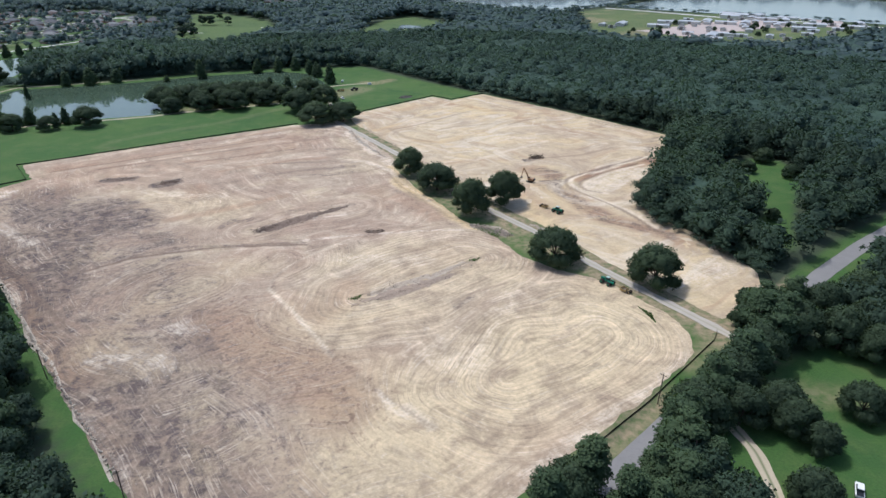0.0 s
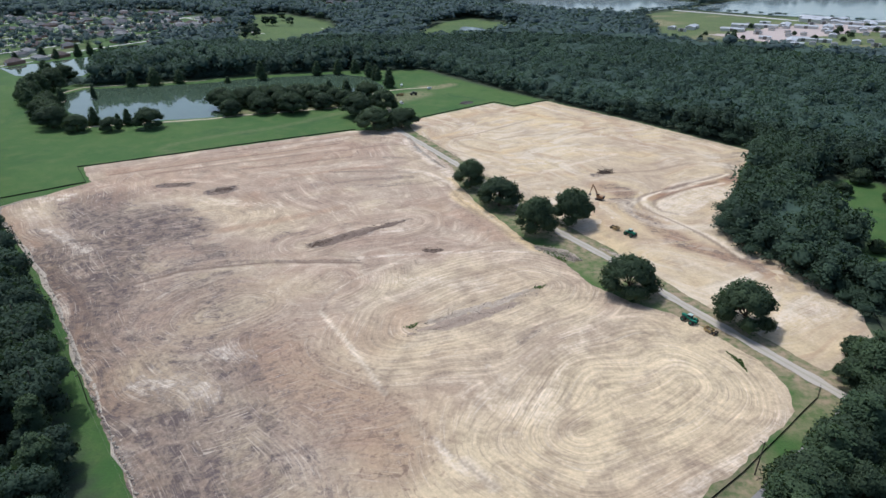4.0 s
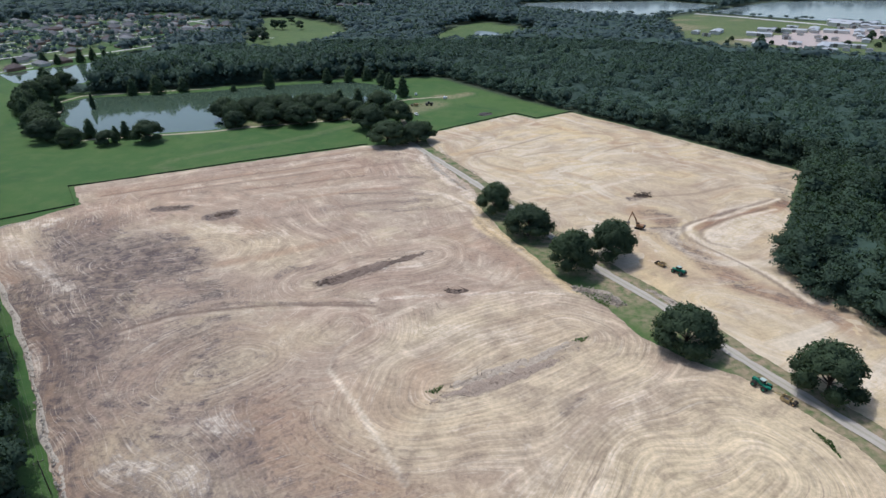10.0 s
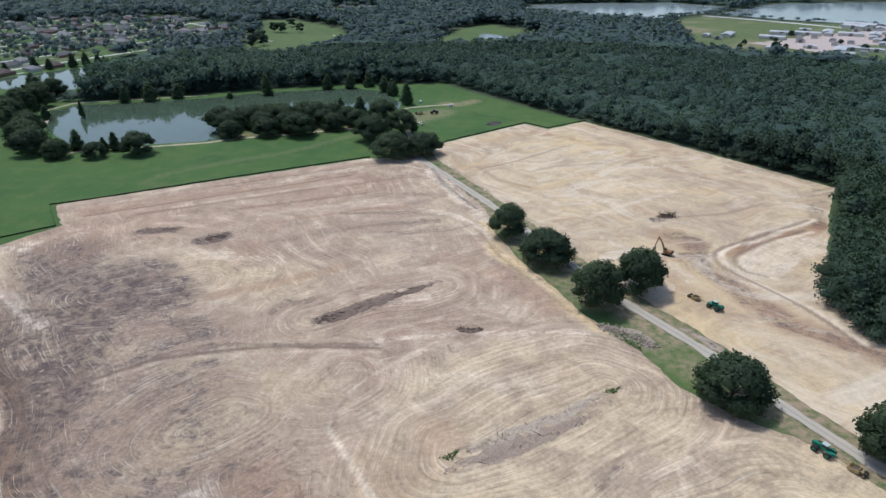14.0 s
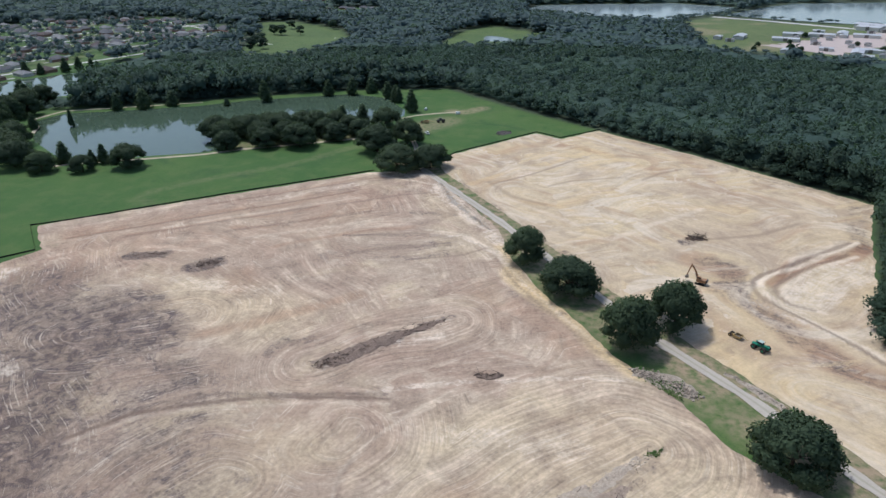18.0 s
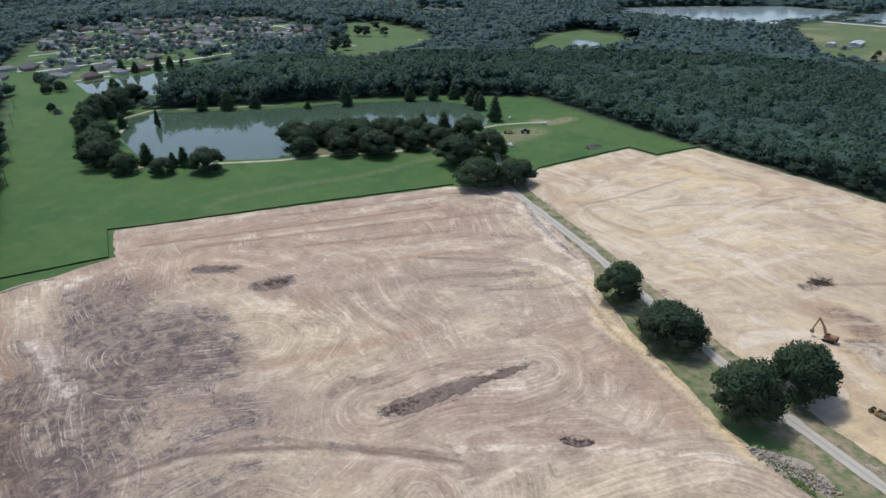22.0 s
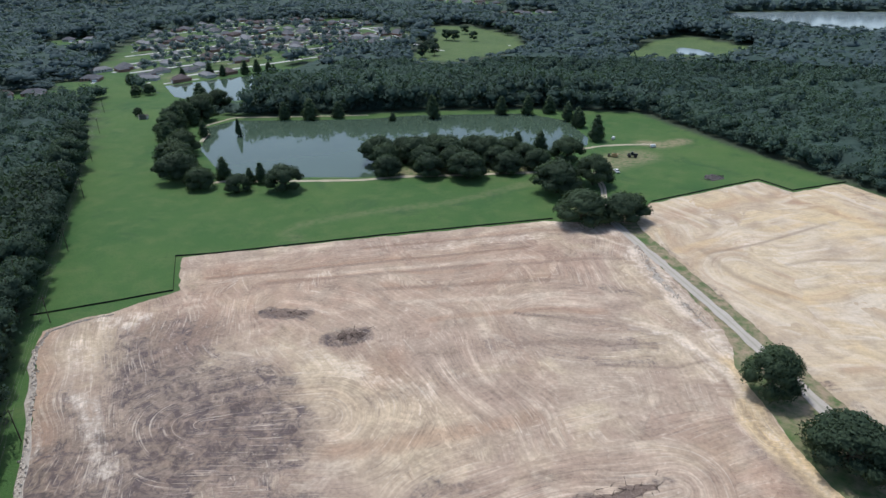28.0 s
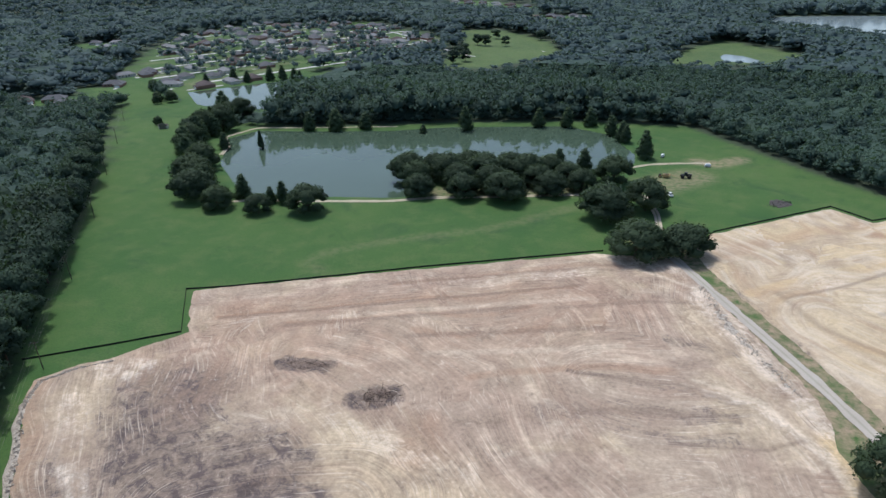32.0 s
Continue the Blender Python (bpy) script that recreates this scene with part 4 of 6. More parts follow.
# x, y, height, width over height
LANE_OAKS = [(-18, 325, 15.5, 1.04), (-3, 301, 15, 1.38), (13, 270, 18.5, 1.0), (30, 282, 17.5, 1.06), (44, 221, 15.5, 1.25), (78, 202, 17, 1.15)]
for k, (x, y, h, w) in enumerate(LANE_OAKS):
    plant(("oak", k % 3), x, y, h, w, 70 * k, label="broad dark live oak on the grass strip beside the gravel lane", group="oaks along the lane")
GATE_OAKS = [(-88, 430, 15.7, 1.59), (-70, 437, 14.6, 1.54)]
for k, (x, y, h, w) in enumerate(GATE_OAKS):
    plant(("oak", k % 3), x, y, h, w, 40 + 110 * k, label="broad live oak where the lane leaves the field", group="oaks at the lane's end")
POND_OAKS = [(-209, 477, 14.5, 1.3), (-204, 495, 14, 1.3), (-186, 483, 14, 1.3), (-168, 484, 14.5, 1.3), (-166, 507, 15, 1.3), (-147, 497, 13, 1.3), (-145, 514, 13.5, 1.3), (-186, 501, 15, 1.3), (-133, 508, 12.5, 1.3),
             (-329, 441, 16.8, 1.40), (-311, 421, 16.8, 1.46), (-289, 414, 12.3, 1.34), (-266, 416, 10.1, 1.40), (-243, 425, 14.6, 1.40), (-341, 462, 16.8, 1.23), (-322, 436, 15.7, 1.23),
             (-217, 484, 16.8, 1.34), (-201, 464, 12.3, 1.34), (-196, 492, 15.7, 1.40), (-178, 469, 13.4, 1.34), (-176, 496, 16.8, 1.46), (-157, 472, 15.7, 1.40), (-156, 506, 15.7, 1.46),
             (-138, 489, 12.3, 1.46), (-124, 499, 12.3, 1.34), (-110, 516, 15.7, 1.34), (-106, 465, 17.9, 1.46), (-90, 482, 16.8, 1.23), (-190, 508, 13.4, 1.34)]
for k, (x, y, h, w) in enumerate(POND_OAKS):
    plant(("oak", (k * 2) % 3), x, y, h, w, 57 * k, label="dark rounded oak on the grassy bank of the pond", group="oaks round the pond")
CYPRESSES = [(-520, 668, 12, 1.2), (-505, 690, 14, 1.2), (-492, 694, 12, 1.2), (-476, 709, 15, 1.1), (-466, 716, 15, 1.1), (-452, 716, 13, 1.2), (-440, 708, 12, 1.2), (-286, 430, 13.7, 1.15), (-268, 429, 9.5, 1.15), (-262, 431, 12.6, 1.03), (-141, 520, 15.8, 1.15), (-128, 525, 15.8, 1.15), (-100, 566, 17.9, 1.03), (-224, 593, 17.9, 1.03), (-178, 618, 13.7, 1.26),
             (-159, 624, 14.7, 1.15), (-144, 630, 13.7, 1.26), (-127, 613, 13.7, 1.26), (-118, 600, 13.7, 1.15), (-115, 596, 12.6, 1.15), (-330, 558, 13.7, 1.15), (-357, 500, 11.6, 1.15), (-335, 509, 12.6, 0.63),
             (-250, 578, 6.3, 1.61), (-293, 574, 12.6, 1.38), (-312, 565, 15.8, 1.38)]
for k, (x, y, h, w) in enumerate(CYPRESSES):
    plant(("cone", k % 2), x, y, h, w, 83 * k, z=-0.6, group="cypresses round the pond")
# the yard by the country road
YARD_TREES = [("pine", 60, 121, 17), ("oak", 66, 127, 15), ("pine", 73, 134, 17), ("oak", 80, 140, 15), ("pine", 87, 147, 17), ("oak", 94, 153, 15), ("pine", 101, 160, 17), ("oak", 78, 128, 13), ("oak", 89, 130, 13), ("oak", 94, 118, 9.5),
              ("oak", 112, 131, 11), ("oak", 112, 165, 15), ("oak", 123, 162, 15), ("oak", 130, 154, 14), ("oak", 127, 179, 15), ("oak", 143, 184, 16), ("pine", 23, 98, 15), ("pine", 33, 104, 16), ("oak", 28, 101, 13), ("pine", 40, 97, 15), ("pine", 49, 105, 14), ("pine", 53, 101, 15), ("pine", 46, 96, 14), ("pine", 99, 166, 17), ("pine", 104, 176, 16), ("oak", 90, 124, 12), ("oak", 54, 98, 13), ("oak", 83, 101, 11), ("pine", 108, 168, 17),
              ("pine", 62, 107, 13), ("pine", 56, 112, 18), ("oak", 136, 168, 15), ("oak", 150, 176, 15), ("oak", 118, 120, 7), ("pine", 118, 182, 15), ("oak", 43, 88, 12), ("oak", 105, 186, 8), ("oak", 146, 160, 14), ("oak", 98, 172, 11)]
for k, (kind, x, y, h) in enumerate(YARD_TREES):
    plant((kind, k % (2 if kind == "pine" else 3)), x, y, h, (1.05 if kind == "oak" else 1.45) * rng.uniform(0.9, 1.1), 61 * k, label="tall dark pine shading the yard by the road" if kind == "pine" else "dark green broadleaf tree in the yard by the road",
          group="trees round the yard")

# woods: a jittered grid of trees wherever no clearing lies
SPACING = 8.6
ux, uy = np.meshgrid(np.arange(-2300, 1250, SPACING), np.arange(-160, 2300, SPACING), indexing="ij")
ux = (ux + rng.uniform(-3.6, 3.6, ux.shape)).ravel()
uy = (uy + rng.uniform(-3.6, 3.6, uy.shape)).ravel()
in_view = (ux > -150 - 1.62 * np.maximum(uy - 130, 0) - 0.3 * uy.clip(0, 130)) & (ux < 110 + 0.74 * np.maximum(uy, 0)) & (np.hypot(ux, uy) < 2500)
ux, uy = ux[in_view], uy[in_view]
free = openness(ux, uy) < -3
town = inside(HAMLET, ux, uy)
free &= ~town | (value_noise(ux, uy, 45, 77) + 0.5 * rng.rand(len(ux)) > 0.585)
for hx, hy, _ in HOMES:
    free &= np.hypot(ux - hx, uy - hy) > 13
free &= edge_distance(POND, ux, uy) < -6
free &= ~(town & (edge_distance(BACK_POND, ux, uy) > -45) & (rng.rand(len(ux)) < 0.85))
free &= edge_distance(BACK_POND, ux, uy) < -20
free &= ~((edge_distance(BACK_POND, ux, uy) > -60) & (uy > 0.35 * (ux + 440) + 650))
ux, uy = ux[free], uy[free]
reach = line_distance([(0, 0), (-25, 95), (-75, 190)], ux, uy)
thin = (reach < 640) | (rng.rand(len(ux)) < np.where(reach > 1700, 0.07, np.where(reach > 1350, 0.15, 0.36)))
ux, uy, reach = ux[thin], uy[thin], reach[thin]
out_of_wood = openness(ux, uy)
tall = 9.5 + 7 * value_noise(ux, uy, 70, 61) + rng.uniform(-2.5, 4, len(ux)) + 3 * (rng.rand(len(ux)) < 0.12)
tall = np.where(reach > 1700, tall * 1.5, np.where(reach > 640, tall * 1.15, tall))
# low scrub, not tall trees, along the near edge of far clearings and waters
for share in (0.25, 0.5, 0.75, 1.0):
    far = 1 + share * 13 / 114
    sx, sy = -40 + (ux + 40) * far, 100 + (uy - 100) * far
    for poly in (GOLF, GOLF_EAST, GOLF_POND, BACK_POND, LAKE_A, LAKE_B, WORKS, FAR_ESTATE, FAR_SUBURB, WEST_ESTATE):
        tall = np.where(inside(poly, sx, sy) & (reach > 380), np.minimum(tall, 5.5), tall)
tall = np.where(inside(HAMLET, ux, uy), tall * 0.66, tall)
tall = np.where((edge_distance(POND, ux, uy) > -70) & (uy > 0.45 * (ux + 370) + 555), tall * 1.4, tall)
tall = np.where((ux < -130) & (uy < 500) & (reach < 330), tall * 1.35, tall)
clear = np.ones(len(ux), bool)
for share in (0.3, 0.65, 1.0):
    far = 1 + share * 13 / 114
    clear &= ~inside(BACK_POND, -40 + (ux + 40) * far, 100 + (uy - 100) * far) | inside(HAMLET, ux, uy)
ux, uy, reach, tall, out_of_wood = ux[clear], uy[clear], reach[clear], tall[clear], out_of_wood[clear]
edge = np.where((reach < 260) & (out_of_wood > -40) & (uy > 55 - 0.35 * np.abs(ux)))[0]
edge = edge[np.argsort(reach[edge])][:210]
single = np.zeros(len(ux), bool)
single[edge] = True
for k in edge:
    kind = ("pine", int(k) % 2) if rng.rand() < 0.12 else ("broad", int(k) % 3)
    plant(kind, ux[k], uy[k], tall[k], rng.uniform(1.0, 1.35), rng.uniform(0, 360), label="dark green tree at the edge of the woods beside the grass", group="trees at the edge of the woods")


def wood_stuff(name, chosen, count, leaf, material, label, wide=1.0, core=0.60):
    """One mesh of many whole trees, each a crown of clumps turned and scaled afresh."""
    mask = np.where(chosen)[0]
    high = mask[tall[mask] > 10.5]
    pines = high[::4]
    others = np.setdiff1d(mask, pines)
    groups = [others[0::4], others[1::4], others[2::4], pines, others[3::4]]
    sets, shade, tris, base = [], [], [], 0
    for k in range(5):
        me = crown_mesh("clump", "pine" if k == 3 else "broad", count, leaf, material, 81 + k, core, True)
        v = np.zeros(len(me.vertices) * 3, np.float32)
        me.vertices.foreach_get("co", v)
        f = np.zeros(len(me.polygons) * 3, np.int32)
        me.polygons.foreach_get("vertices", f)
        nv = np.zeros(len(v), np.float32)
        me.attributes["custom_normal"].data.foreach_get("vector", nv)
        v, f, nv = v.reshape(-1, 3), f.reshape(-1, 3), nv.reshape(-1, 3)
        bpy.data.meshes.remove(me)
        ids = groups[k]
        a = rng.uniform(0, 6.28, len(ids))
        w = (5 + 0.6 * tall[ids]) * rng.uniform(1.0, 1.35, len(ids)) * (1.35 if k == 3 else 1.0) * np.where(inside(HAMLET, ux[ids], uy[ids]), 0.85, wide)
        ca, sa = np.cos(a) * w, np.sin(a) * w
        V = np.stack([v[None, :, 0] * ca[:, None] - v[None, :, 1] * sa[:, None] + ux[ids][:, None], v[None, :, 0] * sa[:, None] + v[None, :, 1] * ca[:, None] + uy[ids][:, None],
                      v[None, :, 2] * tall[ids][:, None] + 0 * ca[:, None]], 2).reshape(-1, 3)
        F = (f[None] + (np.arange(len(ids)) * len(v))[:, None, None]).reshape(-1, 3) + base
        base += len(V)
        sets.append(V)
        tris.append(F)
        nv = nv * (0.66, 0.66, 0.66) + (0, 0, 0.45)
        turned = np.stack([nv[None, :, 0] * np.cos(a)[:, None] - nv[None, :, 1] * np.sin(a)[:, None], nv[None, :, 0] * np.sin(a)[:, None] + nv[None, :, 1] * np.cos(a)[:, None], nv[None, :, 2] + 0 * a[:, None]], 2)
        shade.append(turned.reshape(-1, 3))
    me = shaded(raw_mesh(name, np.concatenate(sets), np.concatenate(tris), material, True), np.concatenate(shade))
    return tagged(new(name, me), label, "woods", kind="stuff")


# bushes and low boughs close the edge of the woods down to the grass
bx, by = np.meshgrid(np.arange(-720, 330, 4.6), np.arange(60, 800, 4.6), indexing="ij")
bx, by = (bx + rng.uniform(-1.8, 1.8, bx.shape)).ravel(), (by + rng.uniform(-1.8, 1.8, by.shape)).ravel()
hem = openness(bx, by)
low = (hem < np.where(bx > 20, -2.2, -4.0)) & (hem > -10) & (edge_distance(POND, bx, by) < -5) & (edge_distance(BACK_POND, bx, by) < -40) & (bx > -150 - 1.62 * np.maximum(by - 130, 0)) & (bx < 110 + 0.74 * by) & ~inside(HAMLET, bx, by)
low &= line_distance(HIGHWAY, bx, by) > 16
bx, by = bx[low], by[low]
ux, uy = np.concatenate([ux, bx]), np.concatenate([uy, by])
tall = np.concatenate([tall, rng.uniform(3.5, 8.0, len(bx))])
reach = np.concatenate([reach, line_distance([(0, 0), (-25, 95), (-75, 190)], bx, by)])
rest = np.concatenate([~single, np.ones(len(bx), bool)])

# shrub layer that closes the gaps between the crowns
def shrub_layer(name, cell, near, far, label):
    xs, ys = np.arange(-1500 if far > 700 else -700, 1100 if far > 700 else 560, cell), np.arange(-60, 1800 if far > 700 else 760, cell)
    X, Y = np.meshgrid(xs, ys, indexing="ij")
    X, Y = X + (value_noise(X, Y, cell * 0.7, 91) - 0.5) * cell * 0.7, Y + (value_noise(X, Y, cell * 0.7, 92) - 0.5) * cell * 0.7
    away = line_distance([(0, 0), (-25, 95), (-75, 190)], X, Y)
    depth = np.minimum(-openness(X, Y), -edge_distance(HAMLET, X, Y))
    ok = (depth > (8 if cell < 5 else 14)) & (edge_distance(POND, X, Y) < -8) & (away >= near) & (away < far)
    high = (0.80 if cell < 5 else 0.98) * (9.5 + 7 * value_noise(X, Y, 70, 61))
    for share in (0.25, 0.5, 0.75, 1.0):
        s = 1 + share * 13 / 114
        for poly in (GOLF, GOLF_EAST, GOLF_POND, BACK_POND, LAKE_A, LAKE_B, WORKS, FAR_ESTATE, FAR_SUBURB, WEST_ESTATE):
            high = np.where(inside(poly, -40 + (X + 40) * s, 100 + (Y - 100) * s) & (away > 380), 2.5, high)
    Z = high * step(depth, 9, 22 if cell < 5 else 50) + (3.0 if cell < 5 else 1.5) * (value_noise(X, Y, cell * 1.1, 93) - 0.5) + 2.5 * (value_noise(X, Y, 9, 94) - 0.5) - 0.6
    faces = grid_faces(len(xs), len(ys))
    faces = faces[ok.ravel()[faces].all(1)]
    used, back = np.unique(faces, return_inverse=True)
    verts = np.stack([X.ravel()[used], Y.ravel()[used], Z.ravel()[used]], 1)
    return tagged(new(name, raw_mesh(name, verts, back.reshape(faces.shape), WOOD_LEAF, True)), label, "shrubs", kind="stuff")


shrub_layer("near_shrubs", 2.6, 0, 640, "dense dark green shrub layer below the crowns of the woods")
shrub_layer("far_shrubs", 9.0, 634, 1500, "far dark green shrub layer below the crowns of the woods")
west_rim = np.array([(-119, 141), (-164, 187), (-242, 265), (-304, 333), (-348, 381), (-425, 462)], float)
for k in range(56):
    s = k / 55 * (len(west_rim) - 1.001)
    p = west_rim[int(s)] + (west_rim[int(s) + 1] - west_rim[int(s)]) * (s % 1)
    plant(("broad", (k * 5) % 3), p[0] - 1.4 + rng.uniform(-1.5, 1.5), p[1] - 1.4 + rng.uniform(-1.5, 1.5), rng.uniform(15, 21), rng.uniform(0.95, 1.15), 71 * k, label="tall dark green tree along the grass strip with the wires", group="trees at the edge of the woods")
BANK_TREES = [(-404, 560), (-412, 568), (-420, 574), (-400, 572), (-372, 482), (-366, 476), (-378, 492), (-382, 503), (-388, 513), (-394, 525), (-386, 524), (-398, 537), (-389, 536), (-402, 549), (-384, 496), (-395, 514)]
for k, (x, y) in enumerate(BANK_TREES):
    kind = ("cone", k % 2) if k % 3 else ("oak", k % 3)
    plant(kind, x, y, 15.5 + (k * 7) % 5, 1.15 if k % 3 == 0 else 1.3, 67 * k, label="dark green tree in the grove between the two ponds", group="grove between the ponds")
GOLF_TREES = [(-350, 925), (-328, 868), (-359, 994), (-346, 990), (-321, 994), (-292, 1061), (-345, 893), (-336, 850), (-380, 960), (-355, 1060)]
for k, (x, y) in enumerate(GOLF_TREES):
    plant(("broad", k % 3), x, y, 13 + (k * 5) % 4, 1.2, 77 * k, label="round dark tree on the mown golf course", group="trees on the golf course")
MEADOW_TREES = [(158, 326, 8), (167, 327, 7), (148, 307, 6), (153, 290, 7.5), (186, 318, 8), (141, 292, 5), (183, 344, 9), (150, 262, 6), (139, 240, 6.5), (160, 300, 3.5)]
for k, (x, y, h) in enumerate(MEADOW_TREES):
    plant(("oak", k % 3), x, y, h, 1.2, 49 * k, label="small round dark tree in the grassy clearing", group="small trees in the clearing")
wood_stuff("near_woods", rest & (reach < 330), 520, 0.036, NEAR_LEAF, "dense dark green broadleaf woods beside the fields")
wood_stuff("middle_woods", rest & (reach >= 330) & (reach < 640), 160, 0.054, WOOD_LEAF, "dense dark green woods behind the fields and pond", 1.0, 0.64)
wood_stuff("far_woods", rest & (reach >= 640), 52, 0.082, FAR_LEAF, "far dark green woods up to the lakes, bluish from painted haze", 1.5, 0.72)

# ---- small builders ----
def part(name, bm, material, parent=None, label="", smooth=False):
    me = bpy.data.meshes.new(name)
    if smooth:
        for f in bm.faces:
            f.smooth = True
    bm.to_mesh(me)
    bm.free()
    me.materials.append(material)
    ob = new(name, me)
    if parent:
        ob.parent = parent
    if label:
        ob["label"] = label
    return ob


def block(bm, size, at, turn=(0, 0, 0), taper=1.0, bevel=0.0):
    """A box of that size about its middle; taper narrows its top."""
    made = bmesh.ops.create_cube(bm, size=1)["verts"]
    for v in made:
        if v.co.z > 0:
            v.co.x *= taper
            v.co.y *= taper
    bmesh.ops.transform(bm, verts=made, matrix=pose(*at, *turn) @ Matrix.Diagonal((*size, 1)))
    if bevel:
        edges = {e for v in made for e in v.link_edges}
        bmesh.ops.bevel(bm, geom=list(edges), offset=bevel, segments=2, affect="EDGES")
    return bm


def rod(bm, a, b, r0, r1=None, sides=8):
    a, b = Vector(a), Vector(b)
    made = bmesh.ops.create_cone(bm, cap_ends=True, segments=sides, radius1=r0, radius2=r0 if r1 is None else r1, depth=(b - a).length)["verts"]
    turn = (b - a).to_track_quat("Z", "Y").to_matrix().to_4x4()
    bmesh.ops.transform(bm, verts=made, matrix=Matrix.Translation((a + b) / 2) @ turn)
    return bm


def fresh():
    return bmesh.new()


GREEN_PAINT = soft_paint("green_paint", (0.020, 0.195, 0.120), 0.4, 0.3)
YELLOW_PAINT = soft_paint("yellow_paint", (0.46, 0.33, 0.155), 0.5, 0.4)
ORANGE_PAINT = soft_paint("orange_paint", (0.33, 0.185, 0.095), 0.5, 0.4)
ROOF_PAINT = soft_paint("bleached_green_paint", (0.42, 0.52, 0.47), 0.5, 0.2)
WHITE_PAINT = soft_paint("white_paint", (0.78, 0.78, 0.76), 0.4, 0.15)
BLACK_PAINT = soft_paint("black_paint", (0.022, 0.024, 0.028), 0.35, 0.3)
RUBBER = soft_paint("tyre_rubber", (0.060, 0.052, 0.045), 0.9, 0.4)
STEEL = soft_paint("dusty_steel", (0.22, 0.20, 0.18), 0.55, 0.4, 2, 0.6)
GLASS_DARK = soft_paint("tinted_glass", (0.03, 0.04, 0.045), 0.08, 0.1)
POLE_WOOD = soft_paint("pole_wood", (0.085, 0.070, 0.055), 0.9, 0.4, 2)
FABRIC = soft_paint("silt_fabric", (0.022, 0.026, 0.024), 0.9, 0.4, 1.2)
STAKE = soft_paint("stake_wood", (0.17, 0.13, 0.085), 0.9, 0.4, 2)
DEBRIS = soil_material("rotting_debris", (0.145, 0.104, 0.082), (0.265, 0.198, 0.154))
RUBBLE = soil_material("broken_clay_lumps", (0.27, 0.22, 0.17), (0.46, 0.39, 0.31))
PALE_CLAY = soil_material("pale_clay_lumps", (0.37, 0.31, 0.25), (0.51, 0.45, 0.37))
WEED = leaf_material("weed_leaves", (0.05, 0.09, 0.025), (0.09, 0.15, 0.045), (0.12, 0.17, 0.06))


# ---- utility poles ----
def pole_model():
    root = tagged(new("utility_pole"), "weathered wooden utility pole with a crossarm, standing in grass", "utility pole", "poles along the wood")
    part("shaft", rod(fresh(), (0, 0, -1), (0, 0, 10.5), 0.17, 0.11, 10), POLE_WOOD, root)
    part("crossarm", block(fresh(), (2.2, 0.12, 0.14), (0, 0.14, 9.8), bevel=0.02), POLE_WOOD, root)
    for x in (-0.95, 0, 0.95):
        part("insulator", rod(fresh(), (x, 0.14, 9.87), (x, 0.14, 10.1), 0.05, 0.03), WHITE_PAINT, root)
    bm = fresh()
    for s in (-1, 1):
        rod(bm, (0, 0.1, 9.2), (s * 0.6, 0.14, 9.75), 0.02)
    part("brace", bm, STEEL, root)
    return root


POLES = [(-28, 56), (-72, 102), (-116, 148), (-160, 194), (-204, 240), (-248, 286), (-292, 332), (-339, 383), (-387, 433), (-436, 485), (-484, 535)]
poles = [pole_model()]
poles[0].matrix_basis = pose(*POLES[0], 0, 0, 0, 46)
for k, (x, y) in enumerate(POLES[1:]):
    poles.append(copy_thing(poles[0], pose(x, y, 0, 0.6 * math.sin(k * 2), 0.8 * math.cos(k * 3), 46 + 3 * math.sin(k))))
copy_thing(poles[0], pose(59, 136, 0, 0, 1, -47))["label"] = "weathered wooden utility pole beside the country road"

for offset in (-0.95, 0.0, 0.95):
    bm = fresh()
    for (ax, ay), (bx, by) in zip(POLES, POLES[1:]):
        side = Vector((by - ay, ax - bx, 0)).normalized() * offset
        last = None
        for k in range(9):
            s = k / 8
            p = Vector((ax + (bx - ax) * s, ay + (by - ay) * s, 10.1 - 3.6 * s * (1 - s))) + side
            if last is not None:
                rod(bm, last, p, 0.018, sides=4)
            last = p
    tagged(part("power_line", bm, STEEL), "thin sagging overhead wire from pole to pole", "wire", "wires on the poles")

# ---- silt fences ----
def silt_fence(line, label):
    root = tagged(new("silt_fence"), label, "fence", "silt fences round the fields")
    bm = fresh()
    pts = []
    for (ax, ay), (bx, by) in zip(line, line[1:]):
        n = max(1, int(math.hypot(bx - ax, by - ay) / 3.0))
        pts += [(ax + (bx - ax) * k / n, ay + (by - ay) * k / n) for k in range(n)]
    pts.append(line[-1])
    rows = []
    for k, (x, y) in enumerate(pts):
        top = 0.60 + 0.06 * math.sin(k * 1.7) * math.cos(k * 0.6)
        lean = 0.06 * math.sin(k * 0.9)
        rows.append([bm.verts.new((x + dx + lean * (z > 0.2), y + dx, z)) for dx in (0, 0.03) for z in (-0.15, 0.45, top)])
    for a, b in zip(rows, rows[1:]):
        for i, j in ((0, 1), (1, 2), (2, 5), (5, 4), (4, 3)):
            bm.faces.new((a[i], b[i], b[j], a[j]))
    part("fabric", bm, FABRIC, root, "black woven geotextile")
    first = None
    for x, y in pts[::2]:
        if first is None:
            first = part("stake", block(fresh(), (0.06, 0.06, 1.35), (0, 0, 0.45)), STAKE, root)
            first.location = (x + 0.07, y + 0.07, 0)
        else:
            ob = new("stake", first.data)
            ob.parent, ob.location = root, (x + 0.07, y + 0.07, 0)


